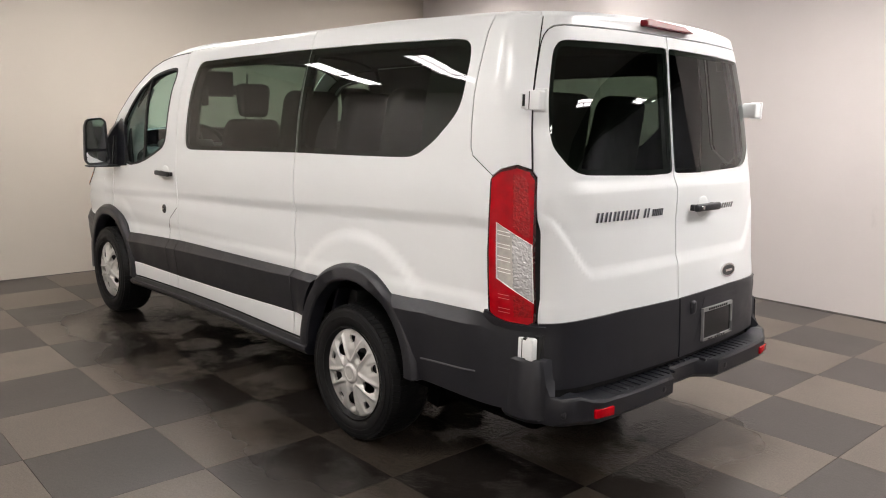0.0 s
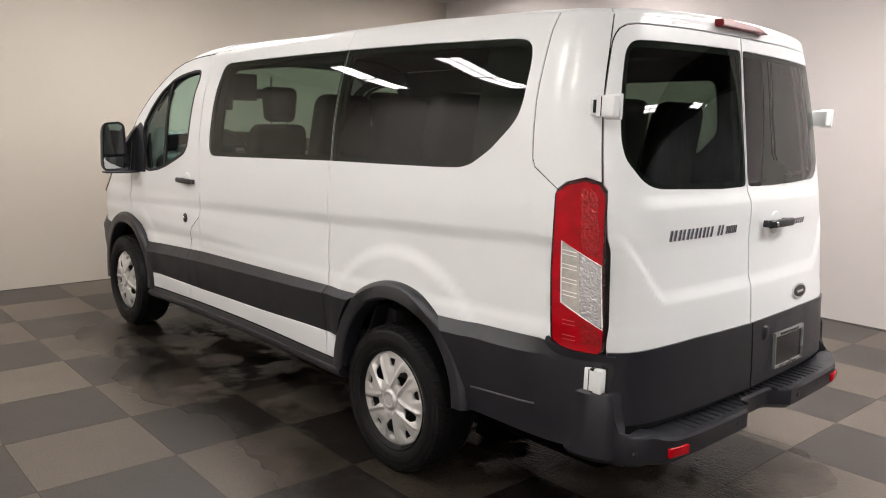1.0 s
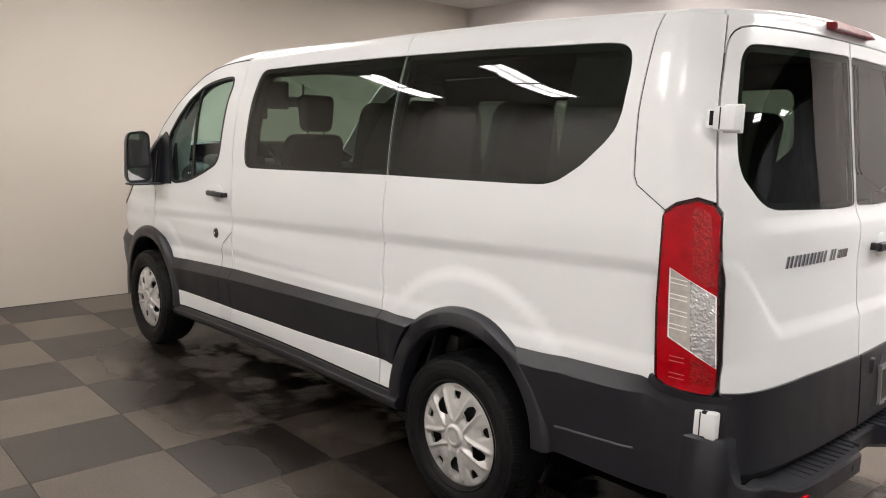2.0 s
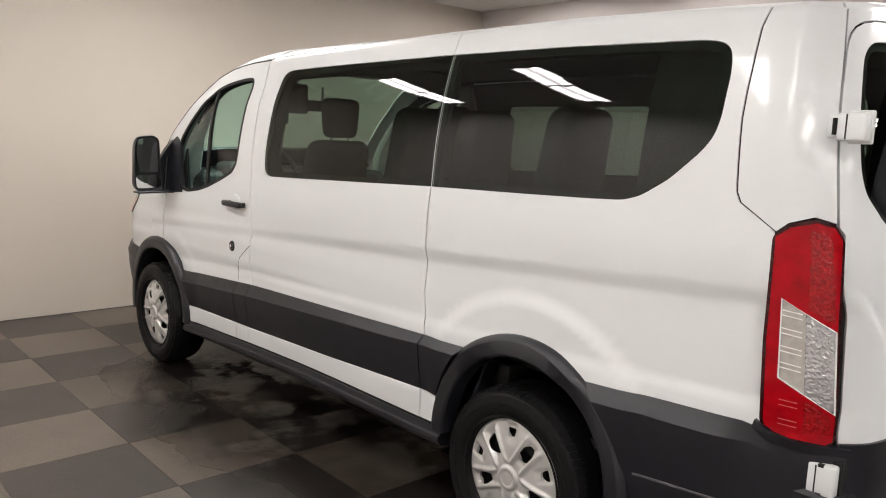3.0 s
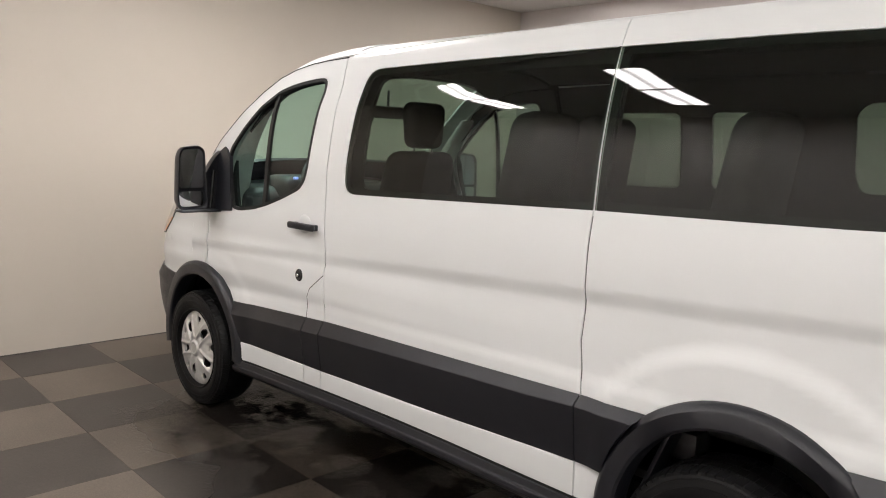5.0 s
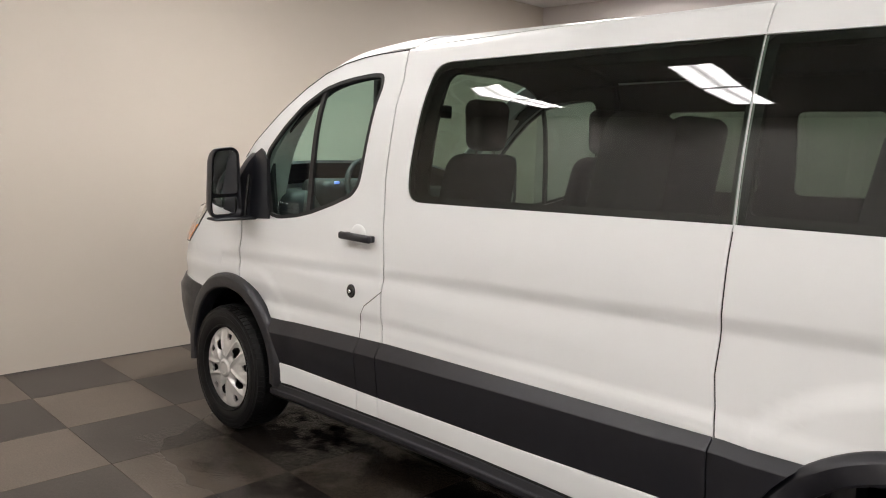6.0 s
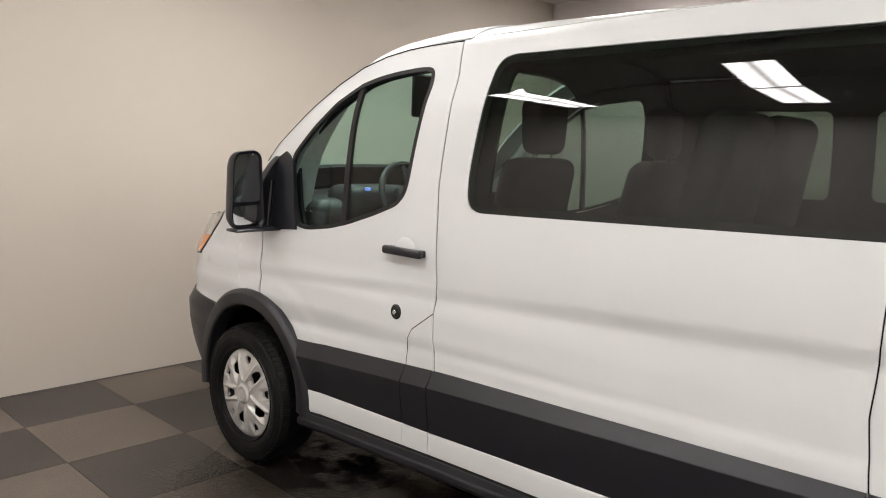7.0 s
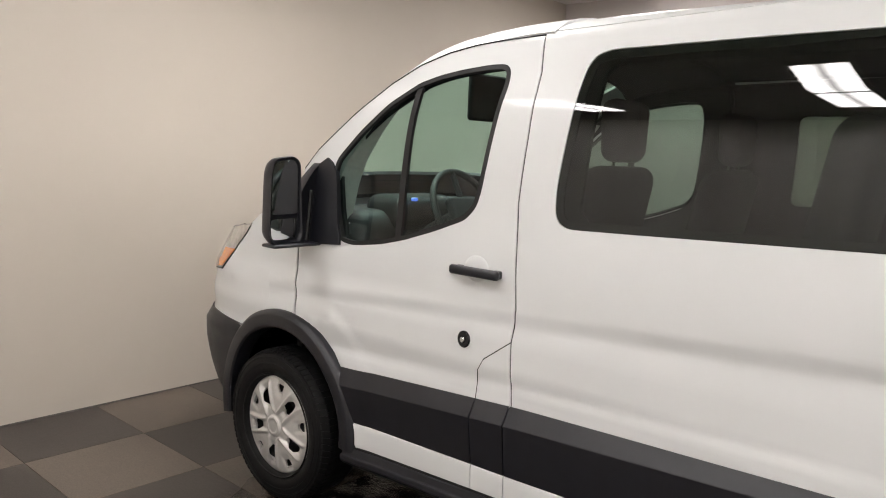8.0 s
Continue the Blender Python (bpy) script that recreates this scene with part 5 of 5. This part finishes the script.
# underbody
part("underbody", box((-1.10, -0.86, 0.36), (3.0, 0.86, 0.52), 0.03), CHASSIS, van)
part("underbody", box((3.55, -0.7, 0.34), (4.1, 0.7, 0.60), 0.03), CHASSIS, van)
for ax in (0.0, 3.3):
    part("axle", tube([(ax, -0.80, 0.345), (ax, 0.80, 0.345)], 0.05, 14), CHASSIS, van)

# ---------------------------------------------------------------- wheels
HOLES = []
for k in range(5):
    a0 = radians(90 + 72 * k + 16)
    # long hexagonal opening beside each spoke
    HOLES.append([(r * math.cos(a0 + d), r * math.sin(a0 + d)) for r, d in ((0.096, 0.10), (0.125, 0.19), (0.160, 0.155), (0.176, 0.05), (0.176, -0.05), (0.160, -0.155), (0.125, -0.19), (0.096, -0.10))])
    a1 = a0 + radians(36)
    HOLES.append([(r * math.cos(a1 + d), r * math.sin(a1 + d)) for r, d in ((0.158, 0.06), (0.168, 0.10), (0.194, 0.115), (0.194, -0.115), (0.168, -0.10), (0.158, -0.06))])


def cap_face(u, v):
    r, a = math.hypot(u, v), math.atan2(v, u)
    h = 0.022 - 0.7 * max(0.0, r - 0.06) ** 2
    h -= 0.010 * ease(0.212, 0.230, r)
    if r < 0.056:
        h += 0.012 * (1 - ease(0.040, 0.052, r)) - 0.003 * (1 - ease(0.028, 0.034, r))
    # two ridges run out from the hub along the flanks of each long opening, and the fields between them lie lower
    for k in range(5):
        d = (a - radians(90 + 16 + 72 * k) + math.pi) % (2 * math.pi) - math.pi
        q = abs(d) * r
        ridge = 0.030 + 0.10 * max(0.0, r - 0.10)
        h += 0.010 * math.exp(-((q - ridge) / 0.009) ** 2) * ease(0.052, 0.075, r) * (1 - ease(0.185, 0.215, r))
        h -= 0.008 * (1 - ease(0.012, 0.026, q)) * ease(0.07, 0.10, r) * (1 - ease(0.175, 0.20, r))
        e2 = (a - radians(90 + 16 + 36 + 72 * k) + math.pi) % (2 * math.pi) - math.pi
        h -= 0.006 * (1 - ease(0.014, 0.034, abs(e2) * r)) * ease(0.12, 0.16, r) * (1 - ease(0.20, 0.22, r))
    return (u, -h, v)


def outward(u, v):
    x, y, z = cap_face(u, v)
    return (-x, -y, z)


cap_outline = [(0.230 * math.cos(2 * math.pi * k / 64), 0.230 * math.sin(2 * math.pi * k / 64)) for k in range(64)]
cap_mesh = sheet(cap_outline, outward, [rounded(h, 0.007, 2) for h in HOLES], step=(0.006, 0.006), depth=0.012)
tyre_prof = [(0.205, 0.078), (0.228, 0.092), (0.245, 0.113), (0.275, 0.120), (0.300, 0.117), (0.318, 0.112), (0.330, 0.104), (0.338, 0.090), (0.343, 0.06), (0.345, 0.0)]
tyre_prof = tyre_prof + [(r, -h) for r, h in tyre_prof[-2::-1]]
tb = smooth(lathe(tyre_prof, 72), 60)
LUGS = 74
for k in range(LUGS):
    a = 2 * math.pi * (k + 0.5) / LUGS
    for s in (1, -1):
        lug = box((-0.0112, s * 0.094 - 0.017, -0.008), (0.0112, s * 0.094 + 0.015, 0.0105))
        for v in lug.verts:
            if v.co.y * s > 0.1:
                v.co.z -= 0.012
            v.co.x += 0.004 * (1 if v.co.y * s > 0.09 else -1)
        bmesh.ops.transform(lug, matrix=Matrix.Rotation(a + (0.04 if s < 0 else 0), 4, "Y") @ Matrix.Translation((0, 0, 0.334)), verts=list(lug.verts))
        joined(tb, lug)
    for s in (-0.052, 0.0, 0.052):
        lug = box((-0.0115, s - 0.020, -0.004), (0.0115, s + 0.020, 0.0055))
        bmesh.ops.transform(lug, matrix=Matrix.Rotation(a + s, 4, "Y") @ Matrix.Translation((0, 0, 0.340)), verts=list(lug.verts))
        joined(tb, lug)
for rr, hh in ((0.286, 0.1195), (0.236, 0.1145), (0.312, 0.115)):
    joined(tb, lathe([(rr - 0.004, hh - 0.004), (rr - 0.002, hh + 0.0015), (rr + 0.002, hh + 0.0012), (rr + 0.004, hh - 0.004)], 72))
tyre_mesh = bpy.data.meshes.new("tyre")
tb.to_mesh(tyre_mesh)
tb.free()
rim_mesh = bpy.data.meshes.new("rim")
rb = smooth(lathe([(0.0, 0.035), (0.09, 0.035), (0.10, 0.05), (0.13, 0.03), (0.175, 0.02), (0.19, 0.05), (0.205, 0.088), (0.210, 0.092), (0.206, 0.06), (0.20, -0.09)], 48), 40)
rb.to_mesh(rim_mesh)
rb.free()
TREAD_SHIFT = 0.862
for wx, sg, turn in ((0.0, 1, 22), (3.3, 1, 13), (0.0, -1, 0), (3.3, -1, 30)):
    wheel = new("wheel")
    wheel.parent = van
    wheel.matrix_basis = pose(wx, sg * TREAD_SHIFT, 0.347, 0, 0, 0 if sg > 0 else 180) @ pose(0, 0, 0, 0, turn, 0)
    part("tyre", tyre_mesh, RUBBER, wheel, "black tyre with blocky tread")
    part("rim", rim_mesh, STEEL, wheel)
    cap = part("hubcap", cap_mesh, SILVER, wheel, "silver ten-hole wheel cover")
    cap.matrix_basis = pose(0, 0.090, 0)

# ---------------------------------------------------------------- mirrors
for sg in (1, -1):
    mirror = new("door_mirror")
    mirror.parent = van
    bm = bmesh.new()
    # housing: rounded box that tapers towards the front
    prof = rounded([(0.985, 1.222), (1.005, 1.20), (1.158, 1.20), (1.184, 1.235), (1.175, 1.50), (1.155, 1.548), (1.04, 1.560), (1.003, 1.535)], 0.03, 3)
    rows = []
    cy, cz = 1.09, 1.38
    for dx, k in ((0.012, 0.90), (0.0, 0.93), (-0.006, 0.985), (0.006, 1.0), (0.03, 0.985), (0.055, 0.92), (0.075, 0.75), (0.082, 0.4)):
        rows.append([bm.verts.new((3.095 + dx - 0.2 * (y - cy), sg * (cy + (y - cy) * k), cz + (z - cz) * k)) for y, z in prof])
    for ra, rb_ in zip(rows, rows[1:]):
        for j in range(len(prof)):
            bm.faces.new((ra[j], ra[(j + 1) % len(prof)], rb_[(j + 1) % len(prof)], rb_[j]))
    bm.faces.new(rows[0])
    bm.faces.new(rows[-1])
    bmesh.ops.recalc_face_normals(bm, faces=list(bm.faces))
    part("housing", smooth(bm, 40), TRIM, mirror)
    up = rounded([(1.008, 1.322), (1.168, 1.322), (1.160, 1.49), (1.145, 1.532), (1.045, 1.543), (1.016, 1.525)], 0.02, 3)
    lo = rounded([(1.003, 1.222), (1.164, 1.220), (1.170, 1.305), (1.006, 1.305)], 0.025, 3)

    def glass_at(tilt, bulge, yc, zc):
        def fn(y, z):
            return ((3.098 if not bulge else 3.088) - tilt * (y - yc) + bulge * ((y - yc) ** 2 + (z - zc) ** 2), sg * y, z)

        if sg > 0:
            INWARD.append(fn)
        return fn

    part("mirror_glass", sheet(up[::-1] if sg > 0 else up, glass_at(0.2, 0.0, 1.09, 1.43), depth=0.003, step=(0.05, 0.05)), MIRROR, mirror, "flat mirror glass")
    part("wide_angle_mirror", sheet(lo[::-1] if sg > 0 else lo, glass_at(0.2, 1.6, 1.09, 1.265), depth=0.003, step=(0.02, 0.02)), MIRROR, mirror, "curved wide-angle mirror glass")
    # fairing between door and housing, and the flat foot under both
    bm = bmesh.new()
    side_line = rounded([(0.86, 1.198), (1.03, 1.198), (1.03, 1.33), (0.985, 1.42), (0.945, 1.49), (0.90, 1.54), (0.84, 1.55)], 0.03, 3)
    rows = [[bm.verts.new((px + 0.25 * max(0.0, y - 0.9), sg * (0.86 + (y - 0.86) * k), 1.20 + (z - 1.20) * k)) for y, z in side_line] for px, k in ((3.102, 0.95), (3.096, 1.0), (3.14, 1.0), (3.185, 0.9))]
    for ra, rb_ in zip(rows, rows[1:]):
        for j in range(len(side_line)):
            bm.faces.new((ra[j], ra[(j + 1) % len(side_line)], rb_[(j + 1) % len(side_line)], rb_[j]))
    bm.faces.new(rows[0])
    bm.faces.new(rows[-1])
    bmesh.ops.recalc_face_normals(bm, faces=list(bm.faces))
    part("arm", smooth(bm, 40), TRIM, mirror)
    part("foot", smooth(box((3.06, min(sg * 0.87, sg * 1.165), 1.188), (3.15, max(sg * 0.87, sg * 1.165), 1.202), 0.007, 2), 60), TRIM, mirror)
    part("arm_joint", tube([(3.098, sg * 0.975, 1.21), (3.096, sg * 0.955, 1.42)], 0.008), GLOSS_BLACK, mirror)

# ---------------------------------------------------------------- cabin
for fn, sx in ((left, 1), (left_turned, -1)):
    lay = (lambda o: o) if sx == 1 else both
    inner = [(-0.76, 0.97), (0.42, 0.97), (0.42, 0.58), (2.04, 0.58), (2.04, 2.0), (1.2, 2.025), (-0.76, 2.025)]
    if sx == 1:
        rear_hole = rounded([(-0.437, 1.46), (0.49, 1.45), (0.49, 1.93), (-0.437, 1.93)], 0.02)
        front_hole = rounded([(0.53, 1.44), (1.85, 1.40), (1.83, 1.915), (0.53, 1.92)], 0.06)
        holes = [rear_hole, front_hole]
    else:
        rear_hole = rounded([(-0.50, 1.60), (-0.36, 1.47), (0.30, 1.46), (0.335, 1.54), (0.335, 1.84), (0.28, 1.89), (-0.50, 1.90)], 0.05)
        front_hole = rounded([(1.235, 1.425), (1.75, 1.415), (1.72, 1.848), (1.23, 1.850)], 0.04)
        door_hole = rounded([(0.645, 1.44), (1.05, 1.43), (1.045, 1.85), (0.65, 1.85)], 0.04)
        holes = [rear_hole, door_hole, front_hole]
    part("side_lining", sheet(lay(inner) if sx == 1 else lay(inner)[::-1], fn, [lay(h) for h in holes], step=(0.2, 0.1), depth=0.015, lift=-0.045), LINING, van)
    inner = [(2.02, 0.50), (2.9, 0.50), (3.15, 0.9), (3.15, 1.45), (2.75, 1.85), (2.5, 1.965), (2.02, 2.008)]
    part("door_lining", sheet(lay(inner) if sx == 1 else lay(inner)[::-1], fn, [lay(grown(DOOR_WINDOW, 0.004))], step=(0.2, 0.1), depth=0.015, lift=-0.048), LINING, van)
    # pale trim on the inside of the windscreen pillar
    bm = bmesh.new()
    rows = []
    for k in range(13):
        z = 1.22 + 0.56 * k / 12
        px = lerp((1.22, 1.30, 1.45, 1.55, 1.65, 1.78), (3.06, 3.06, 3.03, 2.975, 2.895, 2.775), z)
        y0 = side_y(px, z) - 0.035
        w = lerp((1.22, 1.45, 1.78), (0.15, 0.15, 0.09), z)
        rows.append([bm.verts.new((px + dx, sx * (y0 - dy), z)) for dx, dy in ((0.03, 0.0), (0.0, 0.006), (0.0, w - 0.02), (0.03, w), (0.05, w))])
    for ra, rb in zip(rows, rows[1:]):
        for j in range(4):
            bm.faces.new((ra[j], ra[j + 1], rb[j + 1], rb[j]))
    bmesh.ops.recalc_face_normals(bm, faces=list(bm.faces))
    bmesh.ops.solidify(bm, geom=list(bm.faces), thickness=0.004)
    part("pillar_lining", smooth(bm, 50), PILLAR_TRIM, van, "pale grey pillar trim")
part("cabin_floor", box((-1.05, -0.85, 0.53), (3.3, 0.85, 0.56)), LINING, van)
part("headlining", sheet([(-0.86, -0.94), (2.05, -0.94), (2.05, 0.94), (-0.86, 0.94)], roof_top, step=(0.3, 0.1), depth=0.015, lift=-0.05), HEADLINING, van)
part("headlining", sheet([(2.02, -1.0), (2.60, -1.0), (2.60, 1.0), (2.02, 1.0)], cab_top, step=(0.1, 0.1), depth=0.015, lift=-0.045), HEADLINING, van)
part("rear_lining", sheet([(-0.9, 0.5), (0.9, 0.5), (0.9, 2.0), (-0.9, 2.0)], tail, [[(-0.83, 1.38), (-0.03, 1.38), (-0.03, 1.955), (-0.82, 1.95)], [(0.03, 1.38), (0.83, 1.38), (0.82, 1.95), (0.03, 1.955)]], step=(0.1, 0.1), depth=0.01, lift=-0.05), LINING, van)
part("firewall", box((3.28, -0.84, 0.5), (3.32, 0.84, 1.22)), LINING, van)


def cushion(lo, hi, r):
    return smooth(box(lo, hi, r, 4), 70)


def seat(x, y, w, back_top=1.575, head_top=1.82, narrow=0.16):
    """A seat facing forward whose backrest top is at x."""
    st = new("seat")
    st.parent = van
    part("seat_cushion", cushion((x + 0.04, y - w / 2, 0.86), (x + 0.56, y + w / 2, 1.02), 0.05), CLOTH, st)
    bk = cushion((x - 0.07, y - w / 2, 0.92), (x + 0.07, y + w / 2, back_top), 0.066)
    for v in bk.verts:
        t = (v.co.z - 0.92) / (back_top - 0.92)
        v.co.y = y + (v.co.y - y) * (1 - narrow * ease(0.55, 1.0, t))
        v.co.x += 0.14 * (1 - t)
    part("backrest", bk, CLOTH, st)
    if head_top:
        hr = cushion((x - 0.055, y - 0.125, back_top + 0.014), (x + 0.045, y + 0.125, head_top), 0.045)
        for v in hr.verts:
            t = (v.co.z - back_top) / (head_top - back_top)
            v.co.y = y + (v.co.y - y) * (0.86 + 0.14 * ease(0.1, 0.6, t))
        part("headrest", hr, CLOTH, st)
        for s in (-0.06, 0.06):
            part("headrest_post", tube([(x, y + s, back_top - 0.03), (x, y + s, back_top + 0.08)], 0.006), CHROME, st)
    part("seat_base", smooth(box((x + 0.06, y - w / 2 + 0.05, 0.56), (x + 0.48, y + w / 2 - 0.05, 0.87), 0.03, 2), 60), LINING, st)
    return st


seat(1.98, 0.385, 0.48)
seat(1.86, -0.42, 0.48)
seat(1.12, 0.455, 0.46, back_top=1.760, head_top=0, narrow=0.22)
seat(1.12, 0.01, 0.46, back_top=1.765, head_top=0, narrow=0.22)
seat(0.19, 0.40, 0.46, back_top=1.765, head_top=0, narrow=0.28)
for by in (0.50, 0.0, -0.50):
    seat(-0.50, by, 0.46, back_top=1.755, head_top=0, narrow=0.28)

part("belt_guide", cushion((2.10, 0.655, 1.66), (2.135, 0.70, 1.80), 0.012), DASH, van)
visor = cushion((2.60, 0.20, 1.735), (2.63, 0.53, 1.93), 0.014)
part("sun_visor", visor, LINING, van)

# dashboard, wheel, column
dash = cushion((2.95, -0.80, 0.95), (3.36, 0.80, 1.335), 0.09)
part("dashboard", dash, DASH, van)
part("instrument_hood", cushion((2.90, 0.22, 1.24), (3.15, 0.62, 1.40), 0.06), DASH, van)
part("centre_stack", cushion((2.88, -0.20, 0.80), (3.1, 0.20, 1.30), 0.06), DASH, van)
# glowing box that stands in for a blue reflection
part("blue_glint", box((2.880, 0.532, 1.380), (2.90, 0.558, 1.395), 0.004), BLUE, van, "small glowing blue spot standing in for a reflection")
sw = new("steering_wheel")
sw.parent = van
rim = [(0.19 * math.cos(a), 0.19 * math.sin(a), 0) for a in (2 * math.pi * k / 40 for k in range(40))]
m = pose(2.70, 0.42, 1.345, 0, -62, 0)
part("wheel_rim", tube([m @ Vector(p) for p in rim], 0.016, 10, True), DASH, sw)
hub = cushion((-0.07, -0.09, -0.03), (0.07, 0.09, 0.02), 0.02)
bmesh.ops.transform(hub, matrix=m, verts=list(hub.verts))
part("hub", hub, DASH, sw)
for a in (90, 210, 330):
    p = (0.185 * math.sin(radians(a)), 0.185 * math.cos(radians(a)), 0)
    part("spoke", tube([m @ Vector((0, 0, 0)), m @ Vector(p)], 0.014), DASH, sw)
part("steering_column", tube([m @ Vector((0, 0, -0.01)), m @ Vector((0, 0, -0.32))], 0.035), DASH, van)
iv = cushion((2.635, -0.06, 1.755), (2.66, 0.19, 1.828), 0.012)
part("interior_mirror", iv, DASH, van)
part("interior_mirror_stem", tube([(2.65, 0.06, 1.82), (2.66, 0.05, 1.92)], 0.008), DASH, van)

# ---------------------------------------------------------------- floor
PITCH, TX, TY, TURN_FLOOR = 0.613, 0.145, 1.068, radians(-0.9)
floor = tagged(part("floor", box((BACK_X, BAY_Y, -0.1), (FRONT_X, LEFT_Y, -0.006)), JOINT, None), "chequered light and dark grey rubber tile floor, wet in patches, darkened for shade under the van", "floor", kind="structure")


def tile_mesh(name, mat):
    h, c = PITCH / 2 - 0.0007, 0.0007
    me = bpy.data.meshes.new(name)
    vs = [(sx * (h - c), sy * (h - c), 0.0) for sx, sy in ((-1, -1), (1, -1), (1, 1), (-1, 1))]
    vs += [(sx * h, sy * h, -0.002) for sx, sy in ((-1, -1), (1, -1), (1, 1), (-1, 1))]
    vs += [(sx * h, sy * h, -0.008) for sx, sy in ((-1, -1), (1, -1), (1, 1), (-1, 1))]
    fs = [(0, 1, 2, 3)]
    for r in (0, 4):
        for k in range(4):
            fs.append((r + (k + 1) % 4, r + k, r + 4 + k, r + 4 + (k + 1) % 4))
    me.from_pydata(vs, [], fs)
    me.materials.append(mat)
    return me


tiles = (tile_mesh("tile_light", TILE_LIGHT), tile_mesh("tile_dark", TILE_DARK))
turn = Matrix.Rotation(TURN_FLOOR, 4, "Z")
far = {0: ([], []), 1: ([], [])}
for i in range(-17, 9):
    for j in range(-17, 7):
        c = Vector((TX, TY, 0)) + turn @ Vector(((i + 0.5) * PITCH, (j + 0.5) * PITCH, 0))
        if not (BACK_X - 0.3 < c.x < FRONT_X + 0.25 and (BAY_Y if c.x < BAY_X - 0.3 else RIGHT_Y - 0.25) < c.y < LEFT_Y + 0.25):
            continue
        dark = (i + j) % 2 == 1
        if c.x > -3.6:
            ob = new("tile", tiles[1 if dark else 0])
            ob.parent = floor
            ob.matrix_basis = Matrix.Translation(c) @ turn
        else:
            vs, fs = far[int(dark)]
            me = tiles[int(dark)]
            base = len(vs)
            vs += [tuple(Matrix.Translation(c) @ turn @ v.co) for v in me.vertices]
            fs += [tuple(base + k for k in p.vertices) for p in me.polygons]
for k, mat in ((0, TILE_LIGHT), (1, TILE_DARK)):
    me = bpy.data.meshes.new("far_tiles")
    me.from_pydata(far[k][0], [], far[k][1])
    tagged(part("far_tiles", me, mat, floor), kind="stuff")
